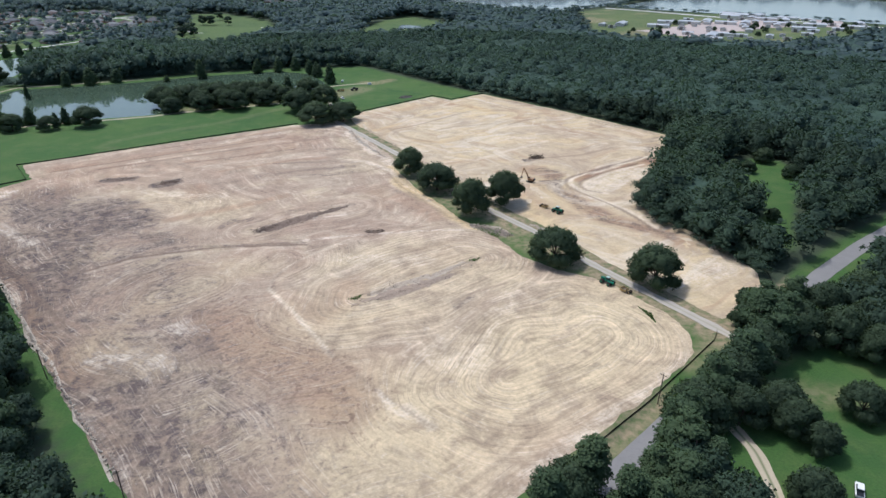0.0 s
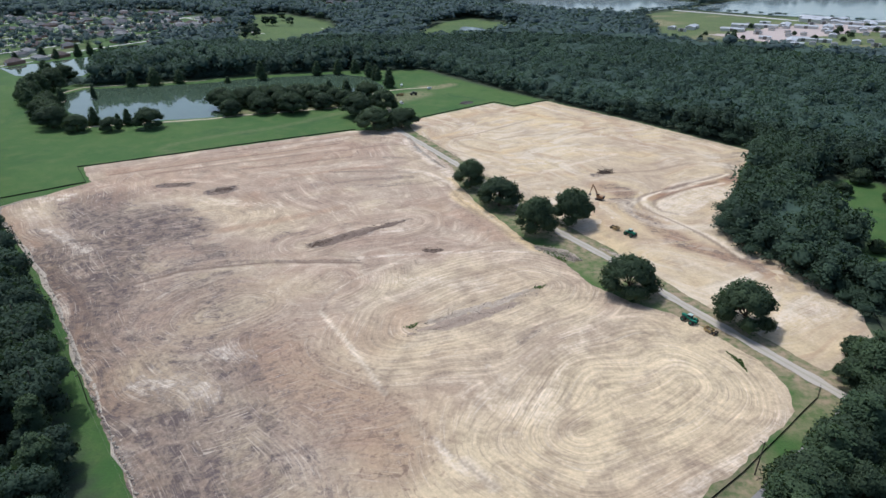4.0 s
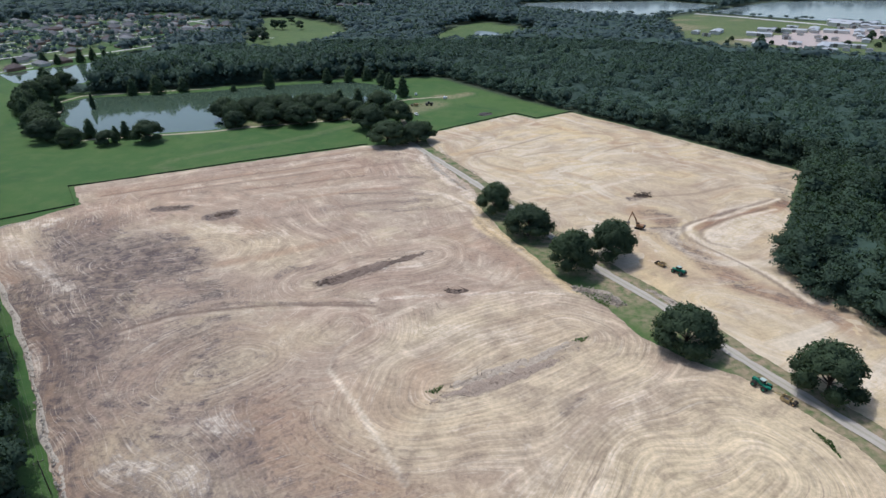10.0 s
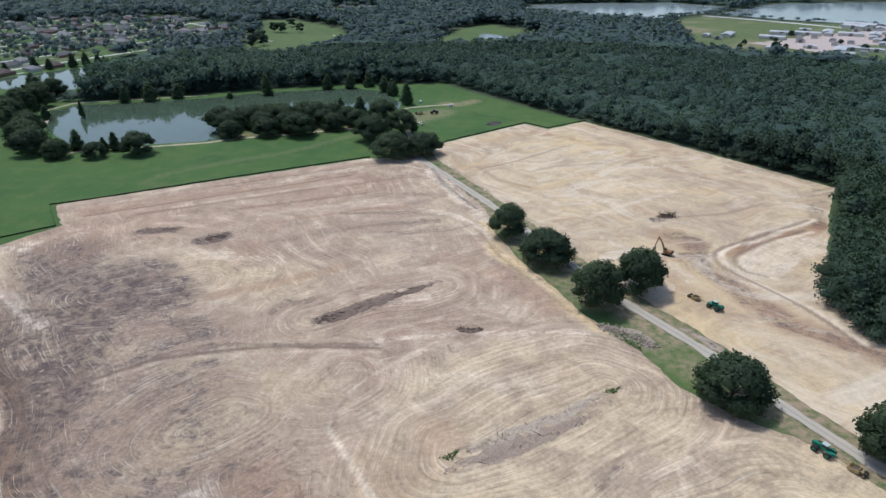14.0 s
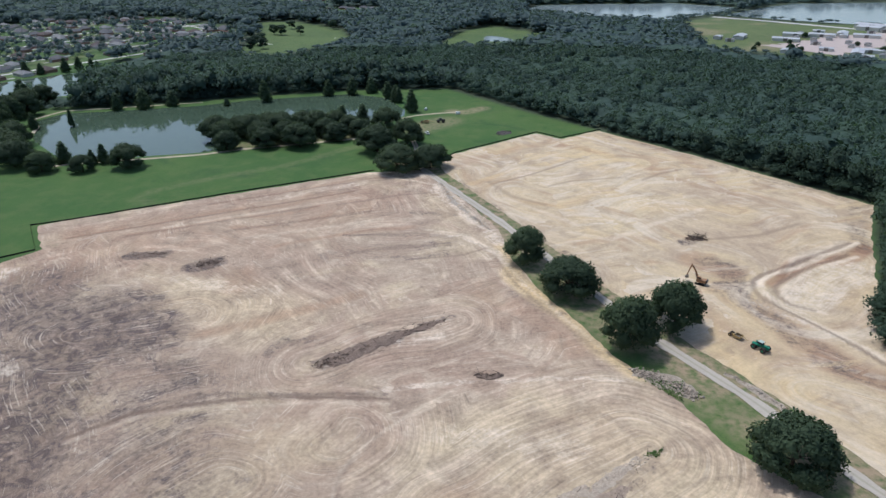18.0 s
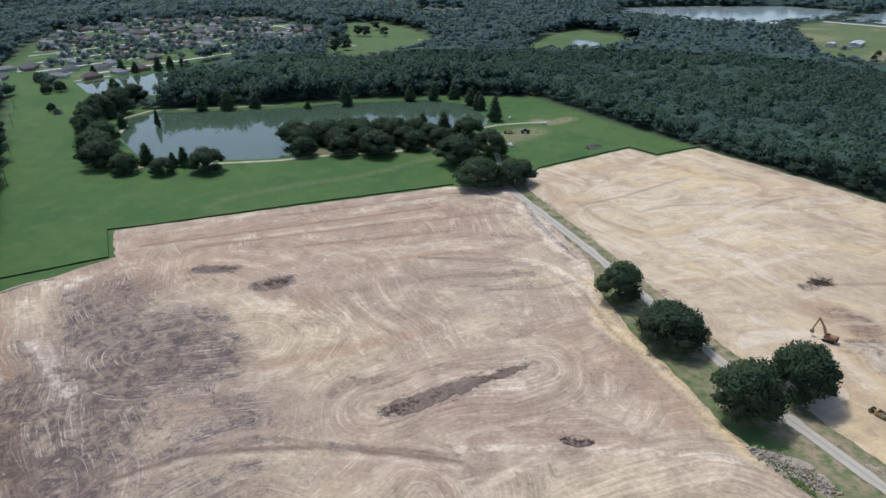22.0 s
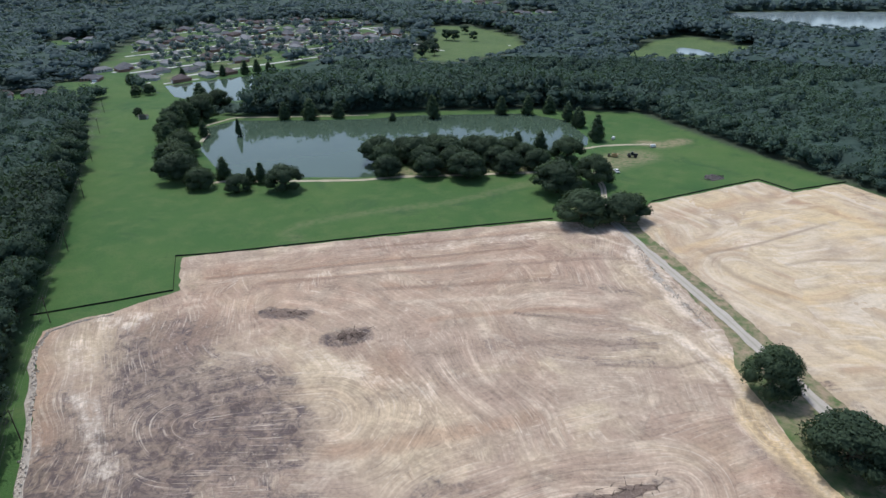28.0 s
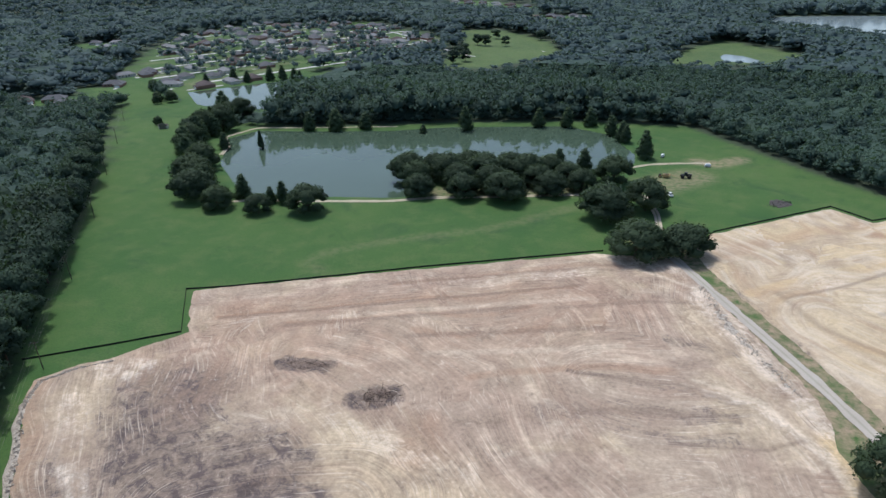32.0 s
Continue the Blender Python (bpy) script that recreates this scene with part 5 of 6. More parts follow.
silt_fence([(-259, 287), (-240, 303), (-223, 318), (-243, 342), (-228, 350), (-165, 391), (-101, 430)], "low black silt fence between mown grass and graded soil")
silt_fence([(-62, 455), (-59, 466), (-8, 516), (7, 503), (35, 525)], "low black silt fence at the corner of the yellowish field")
silt_fence([(-12, 72), (22, 103), (38, 120), (57, 137), (86, 166), (89, 171)], "low black silt fence beside the country road")
silt_fence([(97, 176), (110, 184), (121, 197), (125, 214)], "low black silt fence round the rounded end of the field")


# ---- machines ----
def wheel(parent, at, radius, width, rim_paint):
    bm = fresh()
    rod(bm, (0, -width / 2, 0), (0, width / 2, 0), radius, radius, 20)
    bmesh.ops.bevel(bm, geom=[e for e in bm.edges if abs(e.verts[0].co.y - e.verts[1].co.y) < 1e-4 and len(e.link_faces) == 2], offset=radius * 0.12, segments=2, affect="EDGES")
    for k in range(14):
        a = k * 6.283 / 14
        block(bm, (0.08, width * 0.92, 0.14), (radius * math.cos(a), 0, radius * math.sin(a)), (0, -math.degrees(a), 0))
    tyre = part("wheel", bm, RUBBER, parent)
    bm = fresh()
    for s in (-1, 1):
        rod(bm, (0, s * width * 0.42, 0), (0, s * width * 0.52, 0), radius * 0.55, radius * 0.45, 14)
    part("rim", bm, rim_paint, tyre)
    tyre.location = at


def tractor(name, label, paint):
    """An articulated tractor, nose to +x."""
    root = tagged(new(name), label, "tractor", "earthmoving machines")
    bm = block(fresh(), (2.9, 1.15, 1.15), (2.1, 0, 1.95), bevel=0.16)
    part("hood", bm, paint, root)
    part("grille", block(fresh(), (0.12, 0.95, 0.9), (3.58, 0, 1.9), bevel=0.03), BLACK_PAINT, root)
    part("front_frame", block(fresh(), (3.2, 0.9, 0.55), (2.0, 0, 1.15), bevel=0.08), STEEL, root)
    cab = part("cab", block(fresh(), (1.75, 1.65, 1.0), (0.0, 0, 1.95), bevel=0.1), paint, root)
    part("window", block(fresh(), (1.65, 1.55, 0.95), (0.0, 0, 2.85), taper=0.92, bevel=0.08), GLASS_DARK, cab, "dark tinted cab glass")
    part("roof", block(fresh(), (1.85, 1.75, 0.2), (0.0, 0, 3.4), bevel=0.08), ROOF_PAINT if paint is GREEN_PAINT else paint, cab, "sun-bleached pale roof panel")
    part("rear_frame", block(fresh(), (2.6, 1.0, 0.8), (-1.9, 0, 1.35), bevel=0.1), paint, root)
    part("exhaust", rod(fresh(), (1.1, 0.72, 2.4), (1.1, 0.72, 3.5), 0.08), BLACK_PAINT, root)
    for x in (2.1, -1.7):
        for y in (-1.75, -1.05, 1.05, 1.75):
            wheel(root, (x, y, 0.98), 0.98, 0.58, paint)
    for y in (-1.2, 1.2):
        part("fender", block(fresh(), (1.7, 0.75, 0.12), (-1.7, y, 2.05), bevel=0.04), paint, root)
    return root


def scraper(label):
    """A pull-type earth scraper, tongue to +x."""
    root = tagged(new("pull_scraper"), label, "scraper", "earthmoving machines")
    for y in (-1.45, 1.45):
        bm = block(fresh(), (3.6, 0.14, 1.3), (-0.3, y, 1.15), bevel=0.04)
        part("bowl_side", bm, YELLOW_PAINT, root)
    part("bowl_floor", block(fresh(), (3.3, 2.8, 0.14), (-0.4, 0, 0.6)), STEEL, root)
    part("ejector", block(fresh(), (0.16, 2.75, 1.25), (-1.7, 0, 1.2), (0, 12, 0)), YELLOW_PAINT, root)
    part("apron", block(fresh(), (0.5, 2.75, 0.7), (1.25, 0, 1.25), (0, 25, 0), bevel=0.08), YELLOW_PAINT, root)
    bm = fresh()
    rod(bm, (1.5, 0, 1.9), (4.6, 0, 1.0), 0.16)
    rod(bm, (1.5, -1.45, 1.7), (1.5, 1.45, 1.7), 0.18)
    part("tongue", bm, YELLOW_PAINT, root)
    part("rear_frame", block(fresh(), (2.0, 0.5, 0.4), (-2.9, 0, 1.0), bevel=0.06), YELLOW_PAINT, root)
    for y in (-0.9, 0.9):
        part("hydraulic_ram", rod(fresh(), (0.6, y, 1.9), (-1.4, y, 1.6), 0.07), STEEL, root)
    for y in (-1.2, -0.5, 0.5, 1.2):
        wheel(root, (-3.5, y, 0.75), 0.75, 0.5, YELLOW_PAINT)
    return root


def excavator(label):
    root = tagged(new("excavator"), label, "excavator", "earthmoving machines")
    for y in (-1.25, 1.25):
        bm = block(fresh(), (4.2, 0.62, 0.85), (0, y, 0.47), bevel=0.3)
        for k in range(15):
            block(bm, (0.16, 0.66, 0.06), (-1.75 + k * 0.25, y, 0.92))
        part("crawler_track", bm, RUBBER, root)
    part("turntable", rod(fresh(), (0, 0, 0.85), (0, 0, 1.15), 0.8, 0.8, 16), STEEL, root)
    body = part("body", block(fresh(), (3.4, 2.6, 1.1), (-0.5, 0, 1.72), bevel=0.12), ORANGE_PAINT, root)
    part("counterweight", block(fresh(), (0.8, 2.6, 1.2), (-2.3, 0, 1.75), bevel=0.25), BLACK_PAINT, body)
    cab = part("cab", block(fresh(), (1.5, 0.95, 0.7), (0.6, 0.8, 2.55), bevel=0.06), ORANGE_PAINT, root)
    part("window", block(fresh(), (1.4, 0.9, 0.75), (0.62, 0.8, 3.05), taper=0.92, bevel=0.05), GLASS_DARK, cab)
    part("roof", block(fresh(), (1.5, 1.0, 0.1), (0.6, 0.8, 3.47), bevel=0.03), ORANGE_PAINT, cab)
    bm = fresh()
    rod(bm, (0.9, -0.2, 2.0), (2.5, -0.2, 5.0), 0.34, 0.40, 6)
    rod(bm, (2.5, -0.2, 5.0), (4.4, -0.2, 7.6), 0.40, 0.24, 6)
    part("boom", bm, ORANGE_PAINT, root)
    part("stick", rod(fresh(), (4.2, -0.2, 7.9), (5.6, -0.2, 2.6), 0.30, 0.20, 6), ORANGE_PAINT, root)
    part("stick_ram", rod(fresh(), (3.0, -0.2, 6.4), (4.5, -0.2, 7.9), 0.09), STEEL, root)
    bm = block(fresh(), (1.0, 1.2, 1.0), (5.5, -0.2, 1.9), (0, 28, 0), taper=1.25, bevel=0.06)
    for k in range(4):
        block(bm, (0.34, 0.12, 0.1), (5.0, -0.65 + 0.3 * k, 1.45), (0, 28, 0))
    part("bucket", bm, STEEL, root)
    for y in (-0.45, 0.05):
        part("hydraulic_ram", rod(fresh(), (1.6, y, 2.0), (2.7, y, 4.9), 0.09), STEEL, root)
    return root


def car(name, label, paint, bed=False):
    root = tagged(new(name), label, "vehicle")
    body = part("body", block(fresh(), (4.9, 1.85, 0.7), (0, 0, 0.75), bevel=0.14), paint, root)
    cab = part("cabin", block(fresh(), (2.3, 1.65, 0.7), (0.1 if bed else -0.2, 0, 1.42), taper=0.82, bevel=0.1), GLASS_DARK, root, "dark glass all round")
    part("roof", block(fresh(), (1.75, 1.35, 0.06), (0.1 if bed else -0.2, 0, 1.79), bevel=0.02), paint, cab)
    if bed:
        part("cargo_bed", block(fresh(), (1.5, 1.45, 0.04), (-1.6, 0, 1.11)), BLACK_PAINT, body)
    for x in (1.5, -1.5):
        for y in (-0.85, 0.85):
            wheel(root, (x, y, 0.36), 0.36, 0.24, STEEL)
    return root


def put(ob, x, y, turn, z=0.18, size=1.0):
    ob.matrix_basis = pose(x, y, z, 0, 0, turn) @ Matrix.Scale(size, 4)
    return ob


first_tractor = put(tractor("green_tractor", "green articulated tractor with dual wheels, hitched to a scraper", GREEN_PAINT), 61, 203, 128, 0.2, 0.84)
first_scraper = put(scraper("yellow pull scraper with black tyres on bare soil"), 65.6, 197.8, 132, 0.2, 0.72)
copy_thing(first_tractor, pose(53.5, 271, 0.2, 0, 0, -52))["label"] = "green articulated tractor with dual wheels, parked on clay"
copy_thing(first_scraper, pose(48.8, 276.6, 0.2, 0, 0, -48))["label"] = "yellow pull scraper hitched behind the green tractor"
put(excavator("orange crawler excavator with its boom raised, on bare clay"), 46, 312, 152, 0.2, 0.92)
dark = tractor("dark_tractor", "dark articulated tractor parked on worn grass beside the pond", BLACK_PAINT)
put(dark, -75, 537, 8, 0.0, 0.9)
put(scraper("yellow scraper parked on worn grass beside the pond"), -84.5, 534.5, 4, 0.0)
put(car("white_car", "small white car parked under oaks on the grass", WHITE_PAINT), -80.5, 506, 118, 0.02)
put(car("black_pickup", "black pickup truck on the gravel lane under oaks", BLACK_PAINT, True), -78.5, 441, 122, 0.2)
put(car("white_pickup", "white pickup truck standing in the green yard", WHITE_PAINT, True), 96, 105, 60, 0.02)


def tank(label):
    root = tagged(new("water_tank"), label, "tank", "white tanks by the pond")
    part("body", block(fresh(), (3.2, 1.6, 1.5), (0, 0, 1.0), bevel=0.3), WHITE_PAINT, root)
    part("base", block(fresh(), (3.4, 1.7, 0.25), (0, 0, 0.12)), STEEL, root)
    return root


put(tank("white box tank on a steel base on the grass"), -64.5, 561, 20, 0)
put(tank("white box tank on a steel base near the pond path"), -90, 572, 80, 0)


# ---- heaps ----
def heap(name, line, width, height, count, size, material, label, seed, sticks=0, category="heap", skew=1.0):
    """Loose lumps and sticks piled along a line, over a low core."""
    r = np.random.RandomState(seed)
    iv, jf = icosphere(1)
    sets, tris, base = [], [], 0
    line = np.array(line, float)
    for k in range(count):
        s = r.uniform(0, len(line) - 1)
        i = min(int(s), len(line) - 2)
        p = line[i] + (line[i + 1] - line[i]) * (s - i)
        u = r.normal(0, 0.42, 2).clip(-1, 1)
        share = s / (len(line) - 1)
        taper = 1.1 - 0.9 * share if skew < 1 else 0.55 + 0.45 * math.sin(math.pi * (0.08 + 0.84 * share))
        h = height * (1 - min(1, np.hypot(*u))) * taper
        v = iv * size * r.uniform(0.4, 1.3) * r.uniform(0.6, 1.3, 3) * (1 + 0.25 * r.normal(0, 1, (len(iv), 1)).clip(-1, 1))
        sets.append(v + (p[0] + u[0] * width / 2 * taper, p[1] + u[1] * width / 2 * taper, h * r.uniform(0.3, 1.0) + 0.1))
        tris.append(jf + base)
        base += len(iv)
    root = tagged(new(name), label, category)
    clod = new("loose_soil", raw_mesh("loose_soil", np.concatenate(sets), np.concatenate(tris), material))
    clod.parent = root
    clod["kind"] = "stuff"
    # the low ridge under them
    n, m = 40, 11
    t = np.linspace(0, len(line) - 1, n)
    i = np.minimum(t.astype(int), len(line) - 2)
    mid = line[i] + (line[i + 1] - line[i]) * (t - i)[:, None]
    way = (line[-1] - line[0]) / np.linalg.norm(line[-1] - line[0])
    s = np.linspace(-1, 1, m)
    run = t / (len(line) - 1)
    wide = (np.minimum(1, 0.45 + run * 6) * (1.15 - 0.95 * run) if skew < 1 else 0.22 + 0.78 * np.sin(np.pi * (0.05 + 0.9 * run))) * width * 0.62
    xy = mid[:, None] + np.array((-way[1], way[0])) * (s[None, :] * wide[:, None])[..., None]
    xy = xy + (np.stack([value_noise(xy[..., 0], xy[..., 1], 2.5, seed + 50), value_noise(xy[..., 0], xy[..., 1], 2.5, seed + 60)], 2) - 0.5) * 2.4
    z = height * 0.55 * (1 - s * s)[None, :] * (0.5 + value_noise(xy[..., 0], xy[..., 1], 1.6, seed + 70)) * np.sin(np.pi * np.linspace(0, 1, n))[:, None] ** 0.4
    z = z + np.where((np.abs(s) > 0.99)[None, :], -0.1, 0.0 if material in (RUBBLE, PALE_CLAY) else 0.16)
    part_ob = new("ridge", raw_mesh("ridge", np.concatenate([xy, z[..., None]], 2).reshape(-1, 3), grid_faces(n, m), material))
    part_ob.parent = root
    if sticks:
        bm = fresh()
        for k in range(sticks):
            s = r.uniform(0, len(line) - 1)
            i = min(int(s), len(line) - 2)
            p = line[i] + (line[i + 1] - line[i]) * (s - i)
            a = r.uniform(0, 6.28)
            q = Vector((p[0] + r.normal(0, width / 4), p[1] + r.normal(0, width / 4), r.uniform(0.2, height)))
            rod(bm, q, q + Vector((math.cos(a), math.sin(a), r.uniform(-0.1, 0.5))) * r.uniform(1.0, 3.0), 0.10, 0.03, 5)
        part("branchwood", bm, BARK, root)["kind"] = "stuff"
    return root


heap("debris_windrow", [(-81, 250), (-70, 260), (-58, 270), (-46, 279)], 6.4, 0.8, 900, 0.24, DEBRIS, "long low row of dark brown broken debris on the soil", 3, 60, "heap", 0.42)
heap("burn_heap", [(-147.5, 310), (-144.5, 312), (-141.5, 314)], 8, 0.7, 420, 0.26, DEBRIS, "dark heap of roots and charred soil on the field", 4, 24)
heap("soil_heap", [(-179, 316), (-172, 318), (-166, 319.5)], 4.2, 0.5, 200, 0.22, DEBRIS, "low brown soil heap on the graded field", 5, 12)
heap("brush_pile", [(51, 351), (54, 352.5), (58, 352)], 5, 1.6, 60, 0.4, DEBRIS, "small brush pile of dark branches on bare clay", 6, 90)
heap("rubble_heap", [(13, 256), (18, 254), (24, 250), (28, 246)], 7, 0.8, 420, 0.36, RUBBLE, "pale broken clay lumps at the grass edge", 7, 10)
heap("stump_heap", [(-34, 250), (-30, 250), (-26, 250.5)], 2.6, 0.8, 50, 0.4, DEBRIS, "small dark stump heap beside a wheel track", 8, 16)
heap("grading_berm", [(-27, 195), (-10, 206), (12, 222)], 4.6, 0.35, 700, 0.20, soil_material("berm_soil", (0.37, 0.295, 0.225), (0.50, 0.415, 0.32)), "long low grey soil berm with loose clods", 9, 6, "berm")
heap("grading_berm", [(-32, 187), (-14, 198.5), (8, 213.5)], 5.4, 0.35, 700, 0.20, soil_material("berm_brown", (0.285, 0.215, 0.165), (0.40, 0.315, 0.24)), "long low brown soil berm with loose clods", 10, 6, "berm")
heap("edge_clods", [(-78, 110), (-110, 144), (-133, 169), (-167, 207), (-213, 250.5), (-237, 271), (-243, 281), (-239, 289), (-231, 297)], 2.2, 0.45, 900, 0.30, PALE_CLAY, "pale clods pushed up along the edge of the field", 21, 0, "rubble")
heap("lane_clods", [(-62, 412), (-54, 390), (-43, 370), (-33, 354)], 6, 0.35, 420, 0.24, PALE_CLAY, "pale scraped clods along the shoulder of the field", 22, 0, "rubble")
heap("dirt_spoil", [(-33, 508), (-30, 513), (-27, 516)], 9, 0.2, 200, 0.25, soil_material("dark_spoil", (0.055, 0.052, 0.050), (0.115, 0.100, 0.090)), "flat dark soil patch on green grass", 12)
heap("fallen_branch_rubble", [(40, 258), (46, 250), (53, 240)], 3, 0.3, 60, 0.25, RUBBLE, "pale stones along the edge of the lane", 13, 0, "rubble")


def weeds(corners, count, high, label, seed):
    """Low ragged growth inside a triangle on the ground."""
    r = np.random.RandomState(seed)
    w = r.dirichlet((1.0, 1.0, 1.0), count)
    c = np.concatenate([w @ np.array(corners, float), r.uniform(0.12, 0.12 + high, (count, 1))], 1)
    V, F, _ = cards(c, np.tile((0, 0, 1.0), (count, 1)), 0.30, r)
    tagged(new("weed_patch", raw_mesh("weed_patch", V, F, WEED)), label, "weeds", "weed patches", "stuff")


weeds([(-34, 192), (-29, 195.5), (-30.5, 191.5)], 110, 0.5, "clump of green weeds left on the graded soil", 1)
weeds([(9, 221.5), (15, 225), (13, 221)], 110, 0.4, "clump of green weeds at the end of a berm", 2)
weeds([(13, 253), (26, 252), (24, 243)], 300, 0.6, "rough weeds and scrub at the edge of the clay lumps", 3)
weeds([(67.6, 187), (70.8, 176.6), (71.2, 182.5)], 520, 0.2, "flat green weeds on a small leftover triangle of soil", 4)

# ---- houses ----
ROOFS = [soft_paint("grey_shingles", (0.115, 0.115, 0.12), 0.9, 0.3, 0.8), soft_paint("brown_shingles", (0.105, 0.082, 0.078), 0.9, 0.3, 0.8), soft_paint("pale_shingles", (0.22, 0.22, 0.22), 0.9, 0.25, 0.8)]
BRICK_WALL = soft_paint("brick_wall", (0.34, 0.20, 0.15), 0.9, 0.3, 2)
PALE_WALL = soft_paint("pale_siding", (0.62, 0.59, 0.53), 0.8, 0.15, 2)


def hip_roof(bm, w, d, z, rise, over=0.6):
    x, y = w / 2 + over, d / 2 + over
    ridge = max(0.3, (w - d) / 2)
    lo = [bm.verts.new(p) for p in ((-x, -y, z), (x, -y, z), (x, y, z), (-x, y, z))]
    under = [bm.verts.new(p) for p in ((-x, -y, z - 0.18), (x, -y, z - 0.18), (x, y, z - 0.18), (-x, y, z - 0.18))]
    a, b = bm.verts.new((-ridge, 0, z + rise)), bm.verts.new((ridge, 0, z + rise))
    for f in ((lo[0], lo[1], b, a), (lo[1], lo[2], b), (lo[2], lo[3], a, b), (lo[3], lo[0], a), tuple(reversed(under))):
        bm.faces.new(f)
    for i in range(4):
        bm.faces.new((under[i], under[(i + 1) % 4], lo[(i + 1) % 4], lo[i]))
    return bm


def house(w, d, roof, wall, wing, label):
    root = tagged(new("house"), label, "house", "houses of the settlement")
    walls = part("wall", block(fresh(), (w, d, 2.9), (0, 0, 1.35)), wall, root)
    part("roof", hip_roof(fresh(), w, d, 2.8, d * 0.27), roof, root)
    if wing:
        part("garage", block(fresh(), (7, 7, 2.7), (w / 2 - 3.5, -d / 2 - 3.0, 1.3)), wall, root)
        bm = hip_roof(fresh(), 7.5, 7, 2.7, 1.9)
        bmesh.ops.translate(bm, verts=bm.verts, vec=(w / 2 - 3.5, -d / 2 - 3.0, 0))
        part("garage_roof", bm, roof, root)
        part("garage_door", block(fresh(), (4.6, 0.1, 2.2), (w / 2 - 3.5, -d / 2 - 6.5, 1.1)), WHITE_PAINT, root)
    part("door", block(fresh(), (1.0, 0.1, 2.1), (-0.5, -d / 2 - 0.02, 1.05)), BLACK_PAINT, root)
    for x in (-w * 0.36, -w * 0.2, w * 0.12):
        win = part("window", block(fresh(), (1.5, 0.1, 1.2), (x, -d / 2 - 0.02, 1.6)), GLASS_DARK, root)
    part("driveway_slab", block(fresh(), (3.4, 8, 0.12), (w / 2 - 3.5, -d / 2 - 10.5, 0.1)), CONCRETE, root)
    return root


HOUSES = [house(19, 11, ROOFS[0], BRICK_WALL, True, "brick house with a grey hipped shingle roof and pale drive"), house(17, 12, ROOFS[1], BRICK_WALL, True, "brick house with a brown hipped roof among trees"),
          house(20, 10, ROOFS[2], PALE_WALL, False, "long pale house with a light shingle roof"), house(16, 11, ROOFS[0], PALE_WALL, True, "pale sided house with a dark grey roof and garage")]
for k, (x, y, turn) in enumerate(HOMES):
    if k < 4:
        HOUSES[k].matrix_basis = pose(x, y, 0, 0, 0, turn)
    else:
        copy_thing(HOUSES[(k * 7 + k // 3) % 4], pose(x, y, 0, 0, 0, turn))
silver_car = car("parked_car", "small pale car parked on a driveway", soft_paint("silver_paint", (0.55, 0.56, 0.57), 0.35, 0.15))
silver_car["group"] = "cars of the settlement"
spots = HOMES[::4][:26]
for k, (x, y, turn) in enumerate(spots):
    m = pose(x, y, 0.12, 0, 0, turn) @ pose(5.2, -13.5 - k % 3, 0.05, 0, 0, 90 + 180 * (k % 2))
    if k:
        copy_thing(silver_car, m)
    else:
        silver_car.matrix_basis = m
for k, line in enumerate(STREETS):
    tagged(new("street", ribbon("street", line, 6.0, CONCRETE, 0.16, 6, 0.2)), "pale concrete street between the houses", "road", kind="structure")
tagged(new("golf_path", ribbon("golf_path", [(-640, 1180), (-521, 1085), (-432, 1008), (-400, 960), (-330, 900), (-262, 965)], 4.0, CONCRETE, 0.15, 5, 0.3)), "pale path winding over the golf course", "path", kind="structure")

# ---- works beyond the woods ----
def shed(w, d, h, roof, label):
    root = tagged(new("shed"), label, "shed", "sheds of the works")
    part("wall", block(fresh(), (w, d, h), (0, 0, h / 2 - 0.1)), PALE_WALL, root)
    bm = fresh()
    for s in (-1, 1):
        block(bm, (w + 1, d / 2 + 0.6, 0.15), (0, s * d / 4, h + d * 0.055), (-s * 12, 0, 0))
    part("roof", bm, roof, root)
    part("door", block(fresh(), (4.5, 0.15, 4), (0, -d / 2 - 0.03, 2)), STEEL, root)
    return root


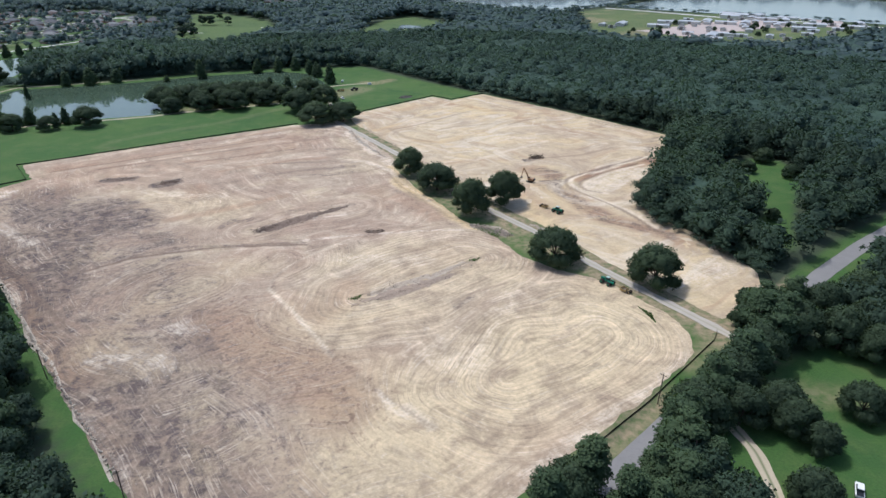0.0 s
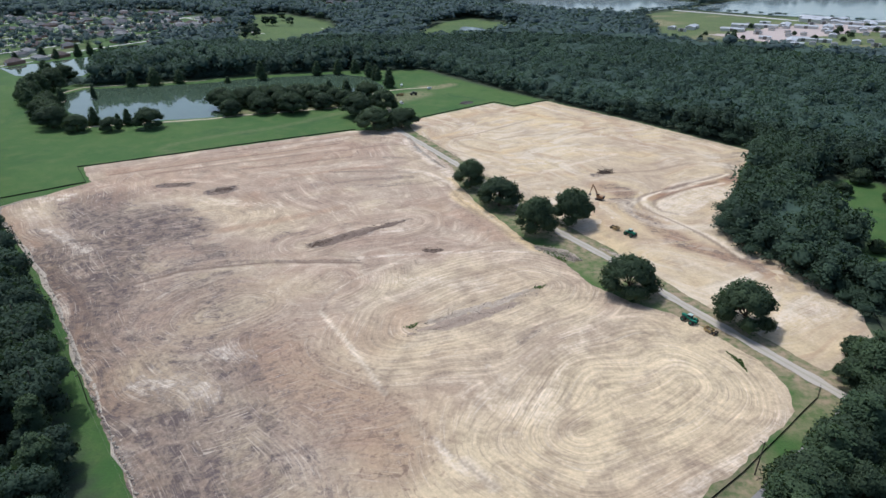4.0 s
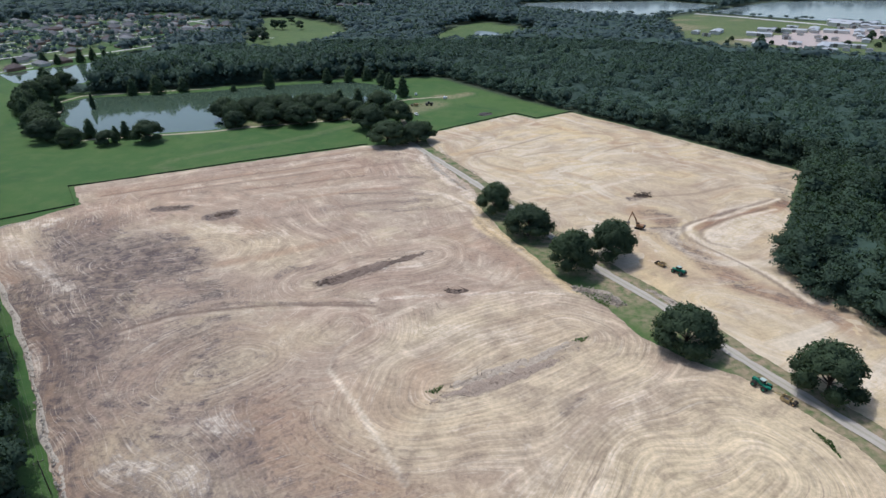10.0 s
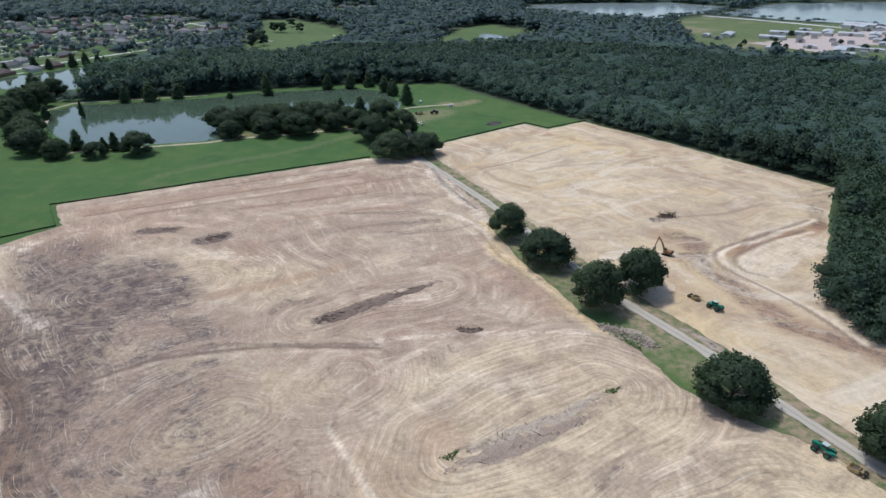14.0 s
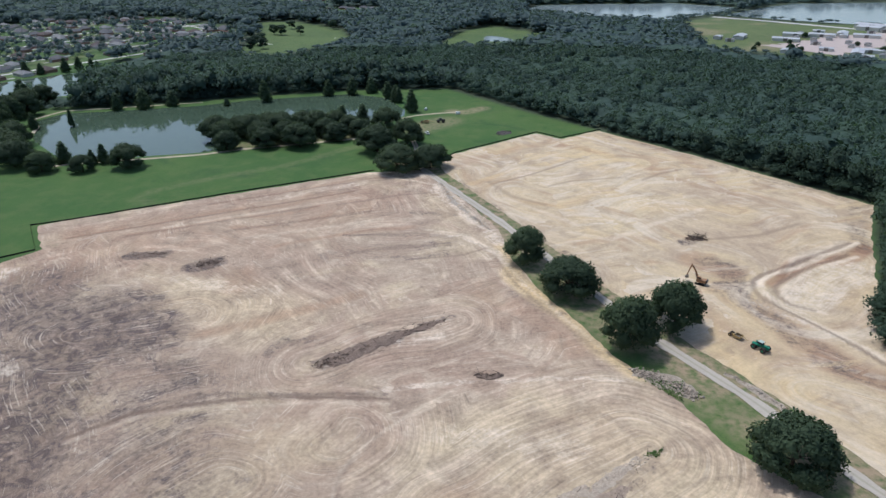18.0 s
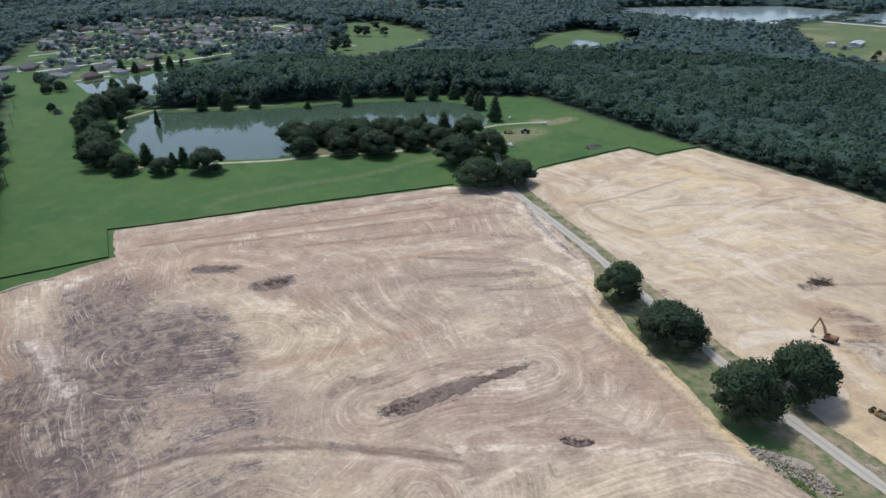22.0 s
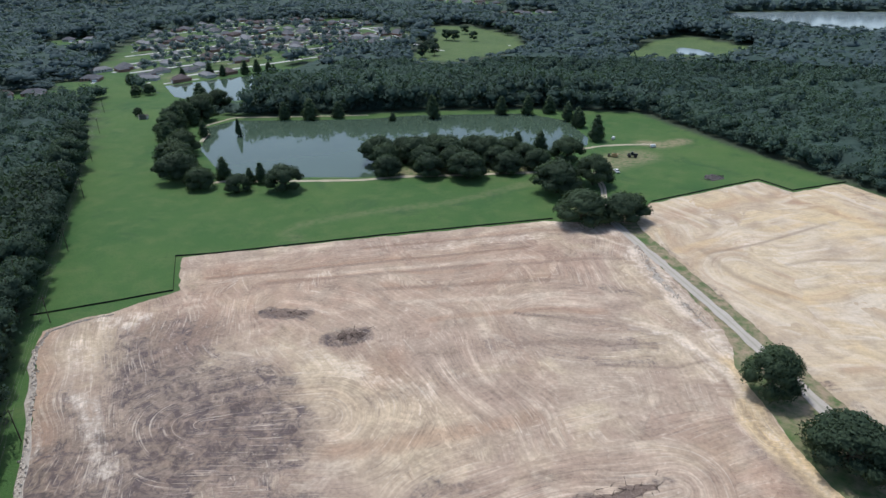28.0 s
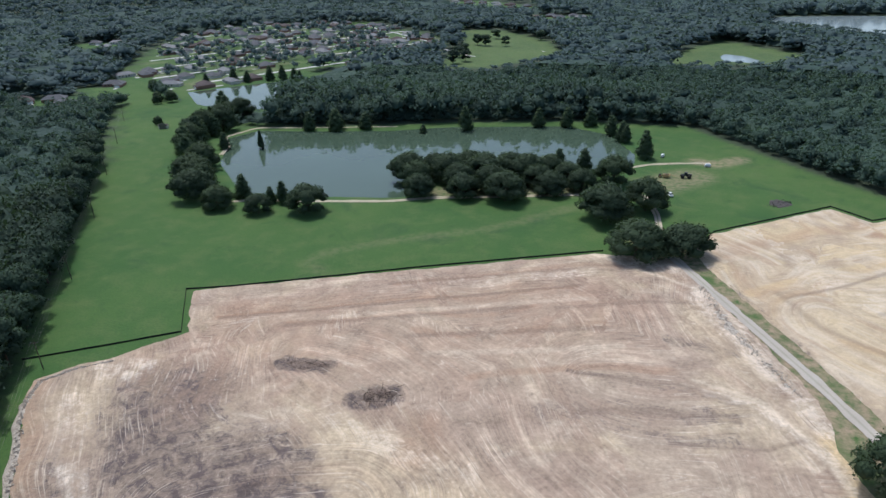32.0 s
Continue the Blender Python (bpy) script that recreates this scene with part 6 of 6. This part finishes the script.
METAL_ROOF = soft_paint("metal_roof", (0.46, 0.47, 0.48), 0.45, 0.2, 0.5)
sheds = [shed(30, 12, 3.6, METAL_ROOF, "long shed with a pale metal roof on gravel"), shed(14, 9, 3.2, METAL_ROOF, "pale roofed shed on gravel near the lake"), shed(10, 7, 3, ROOFS[2], "small grey roofed shed on gravel")]
r = np.random.RandomState(5)
placed = []
while len(placed) < 62:
    x, y = r.uniform(215, 620), r.uniform(820, 1200)
    if edge_distance(WORKS, x, y) > 12 and all(math.hypot(x - a, y - b) > 21 for a, b in placed) and y - 0.2 * x < 960 and r.rand() < 0.2 + 0.8 * (x > 330):
        m = pose(x, y, 0.1, 0, 0, -28 + 90 * r.randint(0, 2))
        if len(placed) < 3:
            sheds[len(placed)].matrix_basis = m
        else:
            copy_thing(sheds[r.randint(0, 3)], m)
        placed.append((x, y))
for k in range(46):
    x, y = r.uniform(215, 640), r.uniform(820, 1000)
    if edge_distance(WORKS, x, y) > 3 and all(math.hypot(x - a, y - b) > 11 for a, b in placed):
        plant(("oak", k % 3), x, y, r.uniform(5, 9), 1.1, 40 * k, label="small round dark tree among the sheds of the works", group="trees among the sheds")
tagged(new("works_yard", ribbon("works_yard", [(300, 880), (372, 935), (450, 985), (540, 1010), (600, 985)], 90, PINK_EARTH, 0.12, 8, 12)), "pinkish bare earth yard between the sheds", "yard", kind="structure")
tagged(new("embankment_road", ribbon("embankment_road", [(300, 1235), (360, 1180), (455, 1072), (490, 1040)], 11, CONCRETE, 0.30, 8, 1)), "straight pale road along the lake embankment", "road", kind="structure")
tagged(new("causeway", ribbon("causeway", [(490, 1040), (560, 1010), (640, 930), (660, 860), (640, 790), (560, 690), (470, 600)], 10, CONCRETE, 0.3, 8, 1)), "pale winding road beside the works", "road", kind="structure")
for k, (x, y, w) in enumerate(((478, 1085, 46), (462, 1062, 30), (505, 1070, 24))):
    copy_thing(sheds[0], pose(x, y, 0.1, 0, 0, -50 + 90 * (k == 2)) @ Matrix.Diagonal((w / 30, 1.5, 1.4, 1)))["label"] = "large white metal roofed hall at the lake embankment"


# ---- hut on the grass strip ----
hut = shed(6, 4.5, 2.4, ROOFS[1], "small brown roofed hut on the grass strip beside a tree")
hut["group"] = "huts"
hut.matrix_basis = pose(-437, 528, 0, 0, 0, 30)
plant(("oak", 0), -448, 534, 7, 1.0, 20, label="small round tree beside the hut", group="trees on the grass strip")
for k, (x, y) in enumerate(((-505, 590), (-512, 598), (-498, 600), (-508, 610), (-560, 640), (-553, 634))):
    plant(("oak", k % 3), x, y, 8 + k % 3, 1.0, 50 * k, label="round dark tree on the grass near the houses", group="trees on the grass strip")
